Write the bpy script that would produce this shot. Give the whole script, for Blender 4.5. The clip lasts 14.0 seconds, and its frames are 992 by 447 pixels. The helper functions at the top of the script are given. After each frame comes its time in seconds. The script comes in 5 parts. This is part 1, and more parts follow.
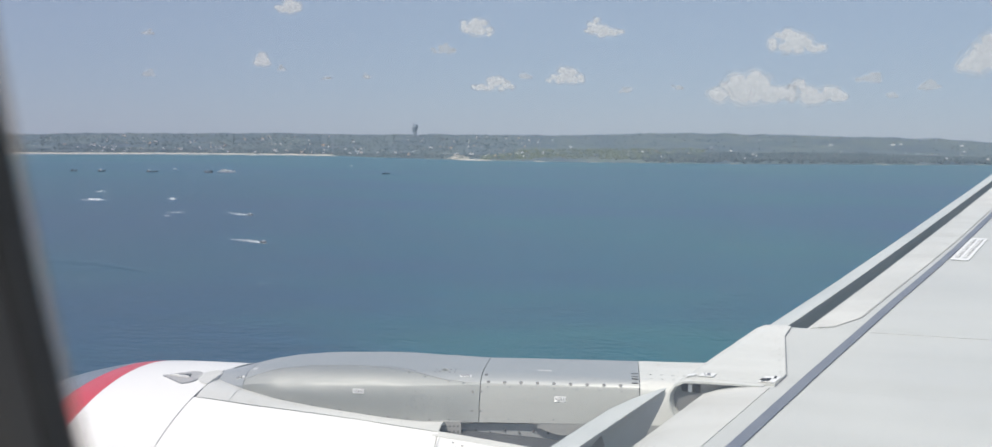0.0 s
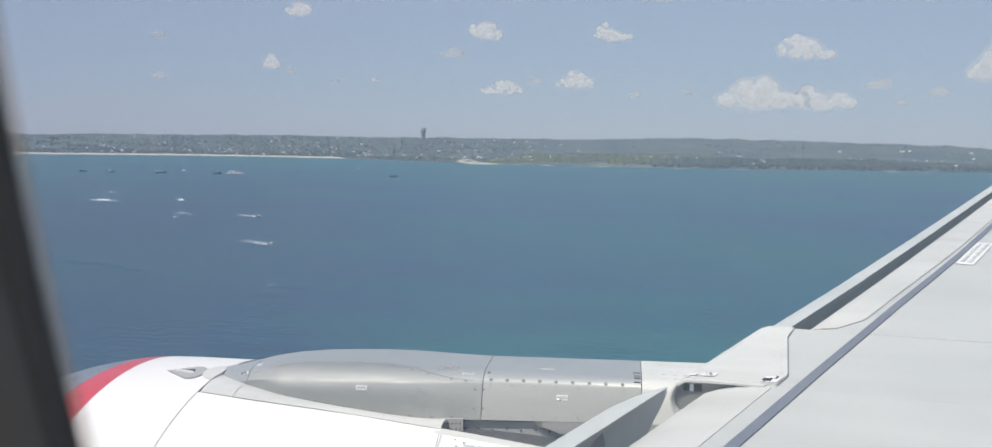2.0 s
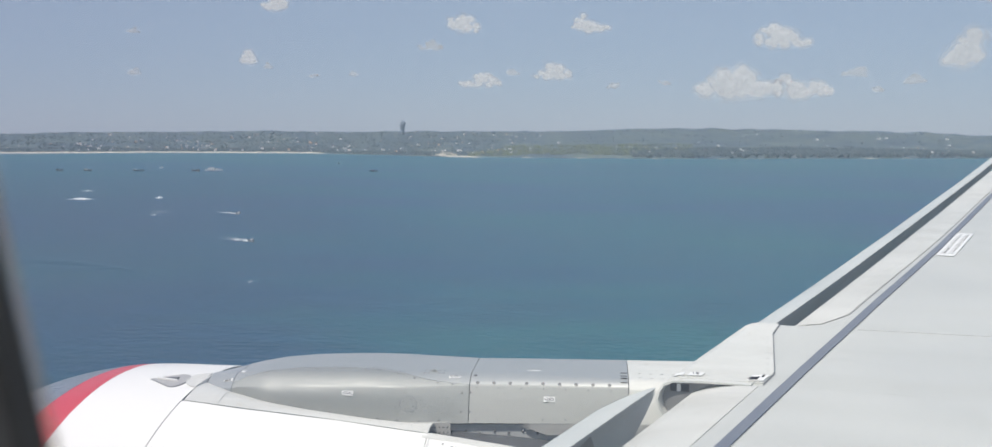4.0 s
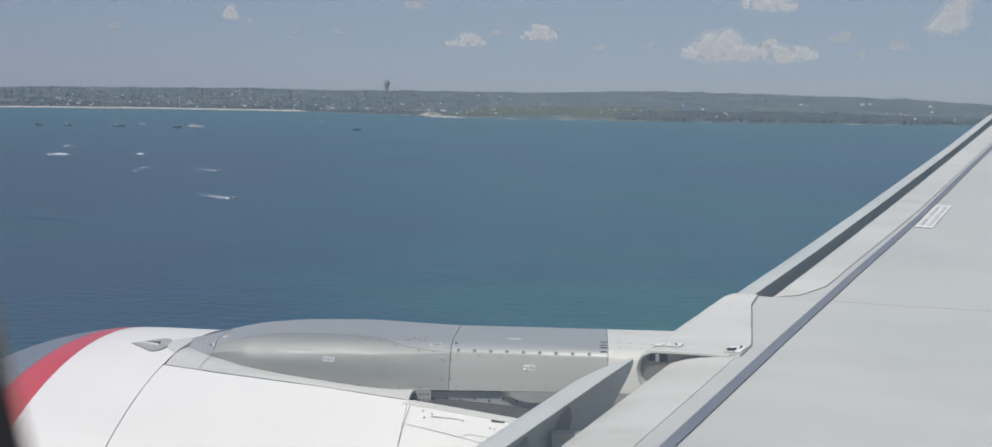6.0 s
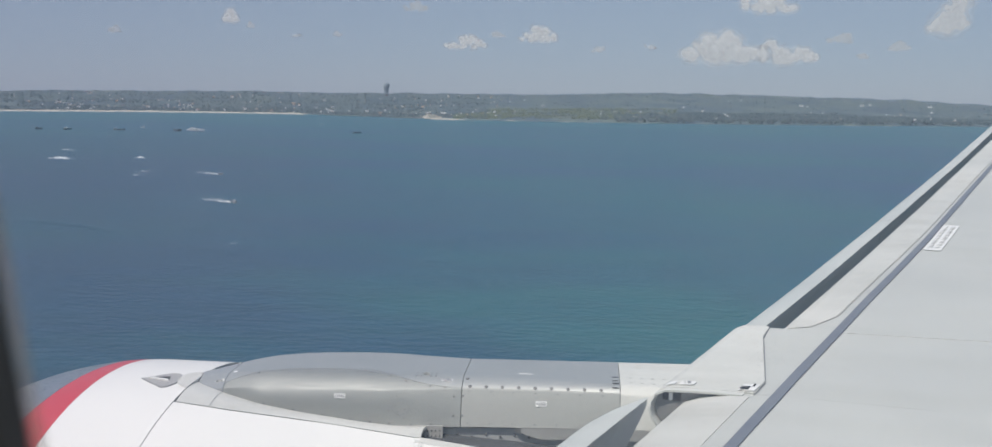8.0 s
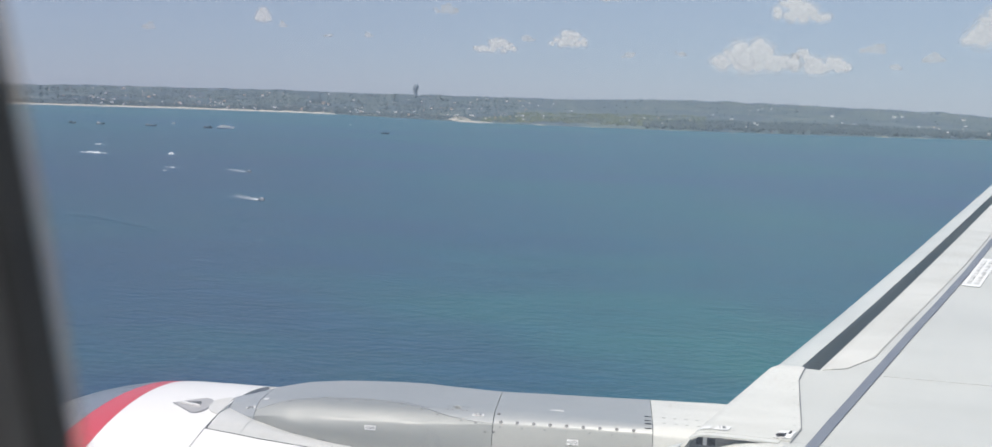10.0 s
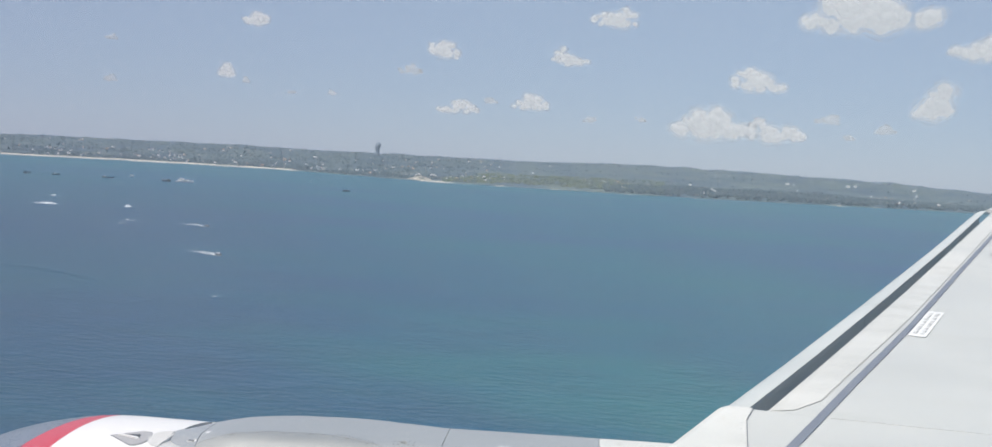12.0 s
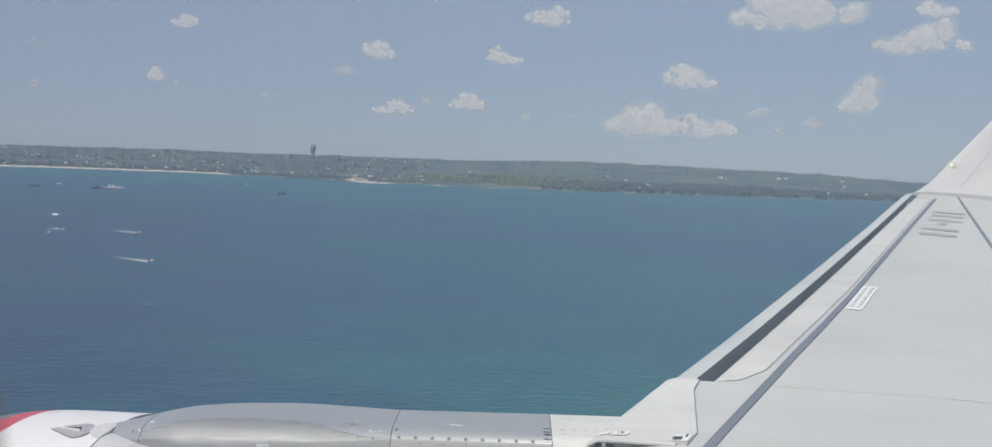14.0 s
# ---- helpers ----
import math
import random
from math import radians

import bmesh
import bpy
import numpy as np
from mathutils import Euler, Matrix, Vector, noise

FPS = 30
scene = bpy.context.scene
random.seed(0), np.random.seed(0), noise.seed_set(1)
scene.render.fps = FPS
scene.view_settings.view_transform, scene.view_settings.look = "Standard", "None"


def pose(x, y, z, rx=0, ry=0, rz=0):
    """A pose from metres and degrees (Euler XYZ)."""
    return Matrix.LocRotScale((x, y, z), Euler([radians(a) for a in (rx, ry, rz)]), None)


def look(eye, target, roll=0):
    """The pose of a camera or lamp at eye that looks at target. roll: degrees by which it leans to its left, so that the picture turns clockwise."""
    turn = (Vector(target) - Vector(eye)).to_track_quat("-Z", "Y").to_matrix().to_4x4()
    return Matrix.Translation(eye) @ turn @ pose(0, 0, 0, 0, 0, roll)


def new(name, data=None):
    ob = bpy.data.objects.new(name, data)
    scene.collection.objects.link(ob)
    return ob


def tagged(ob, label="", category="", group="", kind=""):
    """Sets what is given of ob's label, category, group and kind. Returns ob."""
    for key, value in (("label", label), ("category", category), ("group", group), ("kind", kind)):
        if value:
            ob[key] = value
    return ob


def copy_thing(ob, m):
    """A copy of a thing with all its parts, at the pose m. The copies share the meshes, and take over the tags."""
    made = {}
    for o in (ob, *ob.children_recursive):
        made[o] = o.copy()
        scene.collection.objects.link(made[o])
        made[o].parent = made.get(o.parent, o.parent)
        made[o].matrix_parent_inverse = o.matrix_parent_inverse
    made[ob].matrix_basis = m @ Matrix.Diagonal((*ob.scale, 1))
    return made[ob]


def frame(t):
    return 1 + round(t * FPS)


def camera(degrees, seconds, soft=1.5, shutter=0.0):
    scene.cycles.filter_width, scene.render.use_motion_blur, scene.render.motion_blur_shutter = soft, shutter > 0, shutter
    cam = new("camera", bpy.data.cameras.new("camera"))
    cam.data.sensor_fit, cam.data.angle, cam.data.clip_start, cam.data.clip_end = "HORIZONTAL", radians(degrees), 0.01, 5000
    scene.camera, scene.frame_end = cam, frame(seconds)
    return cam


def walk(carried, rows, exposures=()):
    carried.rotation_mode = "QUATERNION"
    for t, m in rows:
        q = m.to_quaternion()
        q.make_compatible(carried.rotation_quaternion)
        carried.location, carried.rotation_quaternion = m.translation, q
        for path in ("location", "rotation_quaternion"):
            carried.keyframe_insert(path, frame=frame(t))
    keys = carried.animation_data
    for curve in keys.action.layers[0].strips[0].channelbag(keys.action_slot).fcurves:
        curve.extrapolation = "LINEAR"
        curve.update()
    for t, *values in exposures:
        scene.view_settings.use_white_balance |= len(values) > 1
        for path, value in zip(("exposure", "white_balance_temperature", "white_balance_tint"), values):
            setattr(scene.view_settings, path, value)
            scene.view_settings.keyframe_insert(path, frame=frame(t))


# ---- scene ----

H = 50.0            # height of the cabin window above the sea, metres
SPAN = 14.0

# ---------------------------------------------------------------- camera
cam = camera(54.1, SPAN, 1.35)
cam.data.dof.use_dof, cam.data.dof.focus_distance, cam.data.dof.aperture_fstop = True, 4.7, 4.6


# the aircraft's slight lean against the level of the sea
TILT = Matrix.Translation((0, 0, H)) @ Matrix.Rotation(radians(0.9236), 4, Vector((0.7623, -0.6472, -0.0063))) @ Matrix.Translation((0, 0, -H))


def held(x, y, z, yaw, pitch, roll):
    return TILT @ pose(x, y, z + H, 0, 0, yaw) @ pose(0, 0, 0, pitch) @ pose(0, 0, 0, 0, roll) @ pose(0, 0, 0, 90)


ROWS = (
    (0.0, 0.0145, 0.0235, -0.0994, 7.161, -5.413, 0.016),
    (0.5, 0.0178, 0.0182, -0.0933, 7.927, -5.391, -0.026),
    (1.0, 0.0170, 0.0212, -0.0882, 8.127, -5.444, 0.148),
    (1.5, 0.0210, 0.0249, -0.1099, 6.480, -5.368, -0.525),
    (2.0, 0.0315, 0.0076, -0.1190, 7.600, -5.197, -0.425),
    (2.5, 0.0211, 0.0135, -0.1087, 7.342, -5.434, -0.415),
    (3.0, 0.0147, 0.0213, -0.0820, 7.867, -5.636, 0.250),
    (3.5, 0.0151, 0.0271, -0.0830, 6.852, -5.391, 0.689),
    (6.0, 0.0194, 0.0245, -0.0493, 5.475, -7.923, -0.463),
    (6.5, 0.0141, 0.0180, -0.0171, 5.277, -8.061, -0.586),
    (7.0, -0.0048, 0.0426, 0.0114, 4.642, -7.825, 0.621),
    (9.5, -0.0566, 0.0638, 0.1860, 7.067, -7.873, -1.90),
    (10.0, -0.0744, 0.0892, 0.2050, 7.024, -7.615, -1.45),
    (10.5, -0.0802, 0.0930, 0.2177, 7.462, -7.054, -1.40),
    (11.0, -0.0731, 0.0902, 0.2077, 7.394, -6.635, -1.95),
    (11.5, -0.0634, 0.0854, 0.1396, 7.068, -5.380, -2.55),
    (12.0, -0.0346, 0.0825, 0.0960, 4.772, -3.973, -2.85),
    (12.5, -0.0327, 0.0633, 0.0765, 5.135, -2.458, -1.237),
    (13.0, -0.0349, 0.0612, 0.0471, 4.185, -3.082, -2.261),
    (13.5, -0.0448, 0.0705, 0.0079, 2.690, -4.431, -2.660),
    (14.0, -0.0625, 0.0801, 0.0065, 1.139, -3.891, -1.706),
)
walk(cam, [(r[0], held(*r[1:])) for r in ROWS],
     [(0, 0.06, 6500, 10), (3.7, 0.06, 6500, 10), (5.6, -0.30, 6440, 10), (7.2, -0.30, 6440, 10), (9.2, 0.08, 6500, 10), (10.2, 0.13, 6520, 10), (12.0, 0.18, 6520, 10), (12.6, 0.07, 6530, 10), (13.4, -0.10, 6500, 10), (14.0, -0.16, 6500, 10)])

# ---------------------------------------------------------------- light
SUN_TO = Vector((-0.30, -0.42, 0.86)).normalized()
world = bpy.data.worlds.new("sky")
scene.world = world
world.use_nodes = True
wn = world.node_tree.nodes
sky = wn.new("ShaderNodeTexSky")
sky.sky_type, sky.sun_disc = "NISHITA", False
sky.sun_elevation = math.asin(SUN_TO.z)
sky.sun_rotation = math.atan2(SUN_TO.x, SUN_TO.y)
sky.altitude, sky.air_density, sky.dust_density, sky.ozone_density = 50, 1.0, 0.3, 2.2
wn["Background"].inputs["Strength"].default_value = 0.125
haze = wn.new("ShaderNodeMix")
haze.data_type = "RGBA"
haze.inputs[0].default_value = 0.84
haze.inputs[7].default_value = (2.50, 3.14, 4.18, 1)      # an even humid haze over the whole sky
world.node_tree.links.new(sky.outputs[0], haze.inputs[6])
world.node_tree.links.new(haze.outputs[2], wn["Background"].inputs["Color"])
sun = new("sun", bpy.data.lights.new("sun", "SUN"))
sun.data.energy, sun.data.angle, sun.data.color = 4.0, radians(0.6), (1.0, 0.93, 0.82)
sun.matrix_basis = look(SUN_TO * 100, (0, 0, 0))


# ---------------------------------------------------------------- materials
class Mat:
    """A node material: a Principled shader with helpers to drive it."""

    def __init__(self, name, color=(0.5, 0.5, 0.5), rough=0.5, metal=0.0, **extra):
        self.m = bpy.data.materials.new(name)
        self.m.use_nodes = True
        self.t = self.m.node_tree
        self.b = self.t.nodes["Principled BSDF"]
        self.b.inputs["Base Color"].default_value = (*color, 1)
        self.b.inputs["Roughness"].default_value = rough
        self.b.inputs["Metallic"].default_value = metal
        for key, value in extra.items():
            self.b.inputs[key.replace("_", " ")].default_value = value

    def node(self, kind, **values):
        n = self.t.nodes.new("ShaderNode" + kind)
        for key, value in values.items():
            n.inputs[key.replace("_", " ")].default_value = value
        return n

    def link(self, a, b):
        self.t.links.new(a, b)

    def coords(self, scale=(1, 1, 1), generated="Object"):
        tc, mp = self.node("TexCoord"), self.node("Mapping")
        self.link(tc.outputs[generated], mp.inputs[0])
        mp.inputs["Scale"].default_value = scale
        return mp.outputs[0]

    def noise(self, vec, scale, detail=3.0, rough=0.5, distort=0.0):
        n = self.node("TexNoise", Scale=scale, Detail=detail, Roughness=rough, Distortion=distort)
        self.link(vec, n.inputs["Vector"])
        return n.outputs["Fac"]

    def ramp(self, fac, stops):
        n = self.node("ValToRGB")
        el = n.color_ramp.elements
        while len(el) < len(stops):
            el.new(0.5)
        for e, (p, c) in zip(el, stops):
            e.position, e.color = p, (*c, 1) if len(c) == 3 else c
        self.link(fac, n.inputs[0])
        return n.outputs[0]

    def mix(self, fac, a, b):
        n = self.node("Mix")
        n.data_type = "RGBA"
        for value, socket in ((fac, n.inputs[0]), (a, n.inputs[6]), (b, n.inputs[7])):
            if isinstance(value, (int, float)):
                socket.default_value = value
            elif isinstance(value, tuple):
                socket.default_value = (*value, 1)
            else:
                self.link(value, socket)
        return n.outputs[2]

    def to(self, out, socket):
        self.link(out, self.b.inputs[socket])

    def bump(self, fac, strength, dist):
        n = self.node("Bump", Strength=strength, Distance=dist)
        self.link(fac, n.inputs["Height"])
        self.to(n.outputs[0], "Normal")


def painted(name, a, b, rough, grime, streak=(0.35, 1.6, 3.0), fine=38.0, chips=0.0):
    """Aircraft paint: broad tone change, faint streaks of grime along the flow, fine orange peel."""
    m = Mat(name, a, rough)
    v = m.coords(streak)
    broad = m.noise(m.coords(), 0.9, 4)
    dirt = m.ramp(m.noise(v, 3.0, 6, 0.62), [(0.42, (0, 0, 0)), (0.68, (1, 1, 1))])
    col = m.mix(m.ramp(broad, [(0.35, (0, 0, 0)), (0.65, (1, 1, 1))]), a, b)
    k = m.node("Math")
    k.operation = "MULTIPLY"
    m.link(dirt, k.inputs[0])
    k.inputs[1].default_value = grime
    col = m.mix(k.outputs[0], col, (0.30, 0.29, 0.26))
    if chips:
        worn = m.noise(m.coords((1.0, 0.5, 1.0)), 3.0, 2)
        speck = m.noise(m.coords((1.4, 0.7, 1.0)), 42.0, 4, 0.65)
        both = m.node("Math")
        both.operation = "MULTIPLY"
        m.link(m.ramp(worn, [(0.48, (0, 0, 0)), (0.62, (chips,) * 3)]), both.inputs[0])
        m.link(m.ramp(speck, [(0.58, (0, 0, 0)), (0.66, (1, 1, 1))]), both.inputs[1])
        col = m.mix(both.outputs[0], col, (0.40, 0.36, 0.31))
    m.to(col, "Base Color")
    m.to(m.ramp(broad, [(0.3, (rough - 0.06,) * 3), (0.7, (rough + 0.08,) * 3)]), "Roughness")
    m.bump(m.noise(m.coords(), fine, 2), 0.03, 0.002)
    return m.m


WING_GREY = painted("wing_grey_paint", (0.508, 0.522, 0.512), (0.550, 0.562, 0.546), 0.5, 0.15, chips=0.25)
FAIR_GREY = painted("fairing_pale_paint", (0.63, 0.64, 0.615), (0.69, 0.69, 0.66), 0.45, 0.25, chips=0.5)
EDGE_PALE = painted("leading_edge_pale_paint", (0.61, 0.615, 0.59), (0.67, 0.665, 0.635), 0.45, 0.3, chips=0.8)
SLAT_PALE = painted("slat_pale_paint", (0.53, 0.555, 0.545), (0.60, 0.62, 0.605), 0.42, 0.2)
WHITE = painted("white_gloss_paint", (0.83, 0.83, 0.81), (0.86, 0.855, 0.83), 0.32, 0.06)
RED = painted("red_gloss_paint", (0.56, 0.045, 0.075), (0.60, 0.06, 0.09), 0.35, 0.05)
LEDGE_GREY = painted("primer_grey_paint", (0.38, 0.385, 0.38), (0.46, 0.46, 0.45), 0.45, 0.2)


def brushed(name, a, b, rough, metal=0.85, along=(1.0, 14.0, 14.0)):
    m = Mat(name, a, rough, metal)
    g = m.noise(m.coords(along), 9.0, 6, 0.6)
    broad = m.noise(m.coords((1, 1, 1)), 2.1, 3)
    m.to(m.mix(m.ramp(broad, [(0.35, (0, 0, 0)), (0.7, (1, 1, 1))]), a, b), "Base Color")
    m.to(m.ramp(g, [(0.25, (rough - 0.07,) * 3), (0.75, (rough + 0.09,) * 3)]), "Roughness")
    m.bump(g, 0.05, 0.001)
    return m.m


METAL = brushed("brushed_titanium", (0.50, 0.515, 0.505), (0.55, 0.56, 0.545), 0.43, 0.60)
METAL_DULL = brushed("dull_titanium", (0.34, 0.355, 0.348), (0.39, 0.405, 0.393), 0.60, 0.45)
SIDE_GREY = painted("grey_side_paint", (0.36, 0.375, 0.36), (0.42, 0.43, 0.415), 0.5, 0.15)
ALLOY = brushed("bare_alloy_lip", (0.52, 0.53, 0.54), (0.60, 0.61, 0.61), 0.30, 0.9)
GAP = Mat("dark_sealant", (0.055, 0.06, 0.068), 0.7)
m = GAP
m.to(m.ramp(m.noise(m.coords(), 6.0, 4), [(0.3, (0.05, 0.055, 0.062)), (0.7, (0.085, 0.09, 0.10))]), "Base Color")
GAP = m.m
STRIPE = Mat("blue_grey_stripe_paint", (0.13, 0.15, 0.18), 0.6)
m = STRIPE
m.to(m.ramp(m.noise(m.coords((1, 0.3, 1)), 5.0, 4), [(0.3, (0.14, 0.16, 0.205)), (0.75, (0.19, 0.21, 0.25))]), "Base Color")
STRIPE = m.m
# grey paint of the recesses, darker than the slats to carry their shade
COVE = painted("slot_shade_grey", (0.40, 0.42, 0.43), (0.46, 0.475, 0.485), 0.6, 0.2)
STEEL = brushed("steel_rivet", (0.17, 0.17, 0.175), (0.22, 0.22, 0.22), 0.6, 0.3)
PLACARD = painted("placard_white", (0.78, 0.79, 0.79), (0.82, 0.82, 0.82), 0.5, 0.05)
INK = Mat("black_ink", (0.03, 0.03, 0.035), 0.6).m
GREY_INK = Mat("grey_ink", (0.24, 0.25, 0.27), 0.6).m
SEAM = Mat("grey_seam", (0.38, 0.39, 0.40), 0.6).m
FINE_SEAM = Mat("fine_seam", (0.50, 0.51, 0.52), 0.6).m
FAINT = Mat("worn_brown_grey_line", (0.46, 0.455, 0.44), 0.6).m
FRAME_GREY = painted("frame_grey", (0.092, 0.084, 0.076), (0.120, 0.110, 0.100), 0.6, 0.1)
RUBBER = Mat("black_rubber_seal", (0.03, 0.031, 0.034), 0.55)
m = RUBBER
m.to(m.ramp(m.noise(m.coords(), 20.0, 4), [(0.3, (0.045, 0.044, 0.043)), (0.7, (0.065, 0.063, 0.06))]), "Base Color")
RUBBER = m.m
LINER = Mat("grey_cabin_plastic", (0.30, 0.31, 0.32), 0.5)
m = LINER
m.to(m.ramp(m.noise(m.coords(), 9.0, 4), [(0.3, (0.48, 0.49, 0.50)), (0.7, (0.58, 0.59, 0.60))]), "Base Color")
m.bump(m.noise(m.coords(), 260.0, 2), 0.15, 0.001)
LINER = m.m


# ---------------------------------------------------------------- mesh helpers
def mesh_of(bm, name, material, smooth=True):
    me = bpy.data.meshes.new(name)
    bmesh.ops.recalc_face_normals(bm, faces=bm.faces[:])
    if smooth:
        for f in bm.faces:
            f.smooth = True
    bm.to_mesh(me)
    bm.free()
    if smooth:
        me.set_sharp_from_angle(angle=radians(38))
    me.materials.append(material)
    return me


BASES = {}


def thing(name, base, label, category, group="", kind="", aboard=False):
    """An Empty at the thing's base that will parent its parts."""
    ob = new(name)
    ob.empty_display_size = 0.1
    BASES[ob.name] = Vector(base)
    ob.matrix_basis = (TILT if aboard else Matrix()) @ Matrix.Translation(base)
    return tagged(ob, label, category, group, kind)


def part(name, bm, material, parent, label="", smooth=True):
    """Links a bmesh, in world coordinates, as one mesh object under a thing or under a part."""
    top = parent
    while top.parent is not None:
        top = top.parent
    bmesh.ops.translate(bm, verts=bm.verts[:], vec=-BASES[top.name])
    ob = new(name, mesh_of(bm, name, material, smooth))
    ob.parent = parent
    return tagged(ob, label) if label else ob


def solo(name, bm, material, label, category, group="", kind="", smooth=True, base=None, aboard=False):
    """A thing that is one mesh, with its origin at base."""
    base = Vector(base or (0, 0, 0))
    bmesh.ops.translate(bm, verts=bm.verts[:], vec=-base)
    ob = new(name, mesh_of(bm, name, material, smooth))
    BASES[ob.name] = base
    ob.matrix_basis = (TILT if aboard else Matrix()) @ Matrix.Translation(base)
    return tagged(ob, label, category, group, kind)


def sheet(f, us, vs, thick, bm=None):
    """A curved panel of a given thickness: f(u, v) is its outer face; it grows inward against du x dv."""
    bm = bm or bmesh.new()
    e = 1e-4
    outer, inner = [], []
    for u in us:
        ro, ri = [], []
        for v in vs:
            p = Vector(f(u, v))
            du, dv = Vector(f(u + e, v)) - p, Vector(f(u, v + e)) - p
            n = du.cross(dv)
            n = n.normalized() if n.length > 1e-14 else Vector((0, 0, 1))
            ro.append(bm.verts.new(p))
            ri.append(bm.verts.new(p - n * thick))
        outer.append(ro)
        inner.append(ri)
    nu, nv = len(us), len(vs)
    for i in range(nu - 1):
        for j in range(nv - 1):
            bm.faces.new((outer[i][j], outer[i + 1][j], outer[i + 1][j + 1], outer[i][j + 1]))
            bm.faces.new((inner[i][j], inner[i][j + 1], inner[i + 1][j + 1], inner[i + 1][j]))
    for i in range(nu - 1):
        for j in (0, nv - 1):
            bm.faces.new((outer[i][j], inner[i][j], inner[i + 1][j], outer[i + 1][j]))
    for j in range(nv - 1):
        for i in (0, nu - 1):
            bm.faces.new((outer[i][j], outer[i][j + 1], inner[i][j + 1], inner[i][j]))
    return bm


def steps(a, b, n):
    return [a + (b - a) * i / n for i in range(n + 1)]


def interp(x, pts):
    return float(np.interp(x, [p[0] for p in pts], [p[1] for p in pts]))


def loft(rings, closed=True, caps=True):
    """A skin through rings of points."""
    bm = bmesh.new()
    vs = [[bm.verts.new(p) for p in r] for r in rings]
    n = len(rings[0])
    for a, b in zip(vs, vs[1:]):
        for j in range(n if closed else n - 1):
            k = (j + 1) % n
            bm.faces.new((a[j], a[k], b[k], b[j]))
    if caps and closed:
        bm.faces.new(vs[0][::-1])
        bm.faces.new(vs[-1])
    return bm


def box(bm, lo, hi, m=None):
    r = bmesh.ops.create_cube(bm, size=1.0)["verts"]
    for v in r:
        v.co = Vector([lo[i] + (v.co[i] + 0.5) * (hi[i] - lo[i]) for i in range(3)])
        if m:
            v.co = m @ v.co
    return r


def button(bm, p, n, r, h, seg=10):
    """A low domed rivet head at p, with its axis along n."""
    q = Vector(n).to_track_quat("Z", "Y").to_matrix().to_4x4()
    q.translation = Vector(p)
    rings = [[q @ Vector((math.cos(a) * r * k, math.sin(a) * r * k, z)) for a in [math.tau * i / seg for i in range(seg)]]
             for k, z in ((1.0, -0.002), (1.0, h * 0.4), (0.75, h), (0.2, h * 1.1))]
    vs = [[bm.verts.new(p) for p in ring] for ring in rings]
    for a, b in zip(vs, vs[1:]):
        for j in range(seg):
            bm.faces.new((a[j], a[(j + 1) % seg], b[(j + 1) % seg], b[j]))
    bm.faces.new(vs[-1])


def decal(f, u0, u1, v0, v1, lift=0.004, nu=4, nv=3):
    """A thin plate on the surface f."""
    e = 1e-4

    def g(u, v):
        p = Vector(f(u, v))
        n = (Vector(f(u + e, v)) - p).cross(Vector(f(u, v + e)) - p).normalized()
        return p + n * lift
    return sheet(g, steps(u0, u1, nu), steps(v0, v1, nv), 0.003)


def writing(text, f, u, v, size, parent, material, lift=0.009, name="lettering", du=1, flip=False):
    """Raised letters of the built-in font laid on f around (u, v), running along u."""
    cu = bpy.data.curves.new(name, "FONT")
    cu.body, cu.size, cu.align_x, cu.align_y, cu.extrude = text, size, "CENTER", "CENTER", 0.0008
    tmp = new("tmp", cu)
    dg = bpy.context.evaluated_depsgraph_get()
    me = bpy.data.meshes.new_from_object(tmp.evaluated_get(dg))
    bpy.data.objects.remove(tmp)
    e = 1e-4
    p = Vector(f(u, v))
    a = (Vector(f(u + e, v)) - p).normalized() * du
    n = (Vector(f(u + e, v)) - p).cross(Vector(f(u, v + e)) - p).normalized()
    b = n.cross(a)
    bm = bmesh.new()
    bm.from_mesh(me)
    bpy.data.meshes.remove(me)
    for w in bm.verts:
        w.co = p + a * w.co.x + b * w.co.y + n * (lift + w.co.z)
    return part(name, bm, material, parent, smooth=False)


# ================================================================ the sea and the far coast
def at(az, el_or_r, z=None):
    """A place by bearing in degrees and, with z, at that distance; without z, where the line of sight meets the sea."""
    r = el_or_r if z is not None else H / math.tan(radians(-el_or_r))
    return Vector((math.sin(radians(az)) * r, math.cos(radians(az)) * r, z or 0.0))


SEA = Mat("sea_water", (0.02, 0.07, 0.10), 0.30, IOR=1.33, Specular_IOR_Level=0.28)
m = SEA
broad = m.noise(m.coords((0.7, 1.0, 1.0)), 0.0030, 4, 0.55)
tone = m.ramp(broad, [(0.36, (0.014, 0.062, 0.156)), (0.50, (0.012, 0.092, 0.150)), (0.62, (0.014, 0.116, 0.149))])
shoal = m.ramp(m.noise(m.coords((0.55, 1.0, 1.0)), 0.0075, 3, 0.55), [(0.45, (0, 0, 0)), (0.63, (1, 1, 1))])
near = m.node("TexCoord")
sep = m.node("SeparateXYZ")
m.link(near.outputs["Object"], sep.inputs[0])
rng = m.node("MapRange")
m.link(sep.outputs["Y"], rng.inputs["Value"])
rng.inputs["From Min"].default_value, rng.inputs["From Max"].default_value = 210.0, 420.0
rng.inputs["To Min"].default_value, rng.inputs["To Max"].default_value = 0.45, 0.0
k1 = m.node("Math")
k1.operation = "MULTIPLY"
m.link(shoal, k1.inputs[0])
m.link(rng.outputs[0], k1.inputs[1])
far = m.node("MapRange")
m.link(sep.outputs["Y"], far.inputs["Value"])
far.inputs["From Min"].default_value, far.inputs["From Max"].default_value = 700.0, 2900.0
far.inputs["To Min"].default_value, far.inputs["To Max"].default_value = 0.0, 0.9
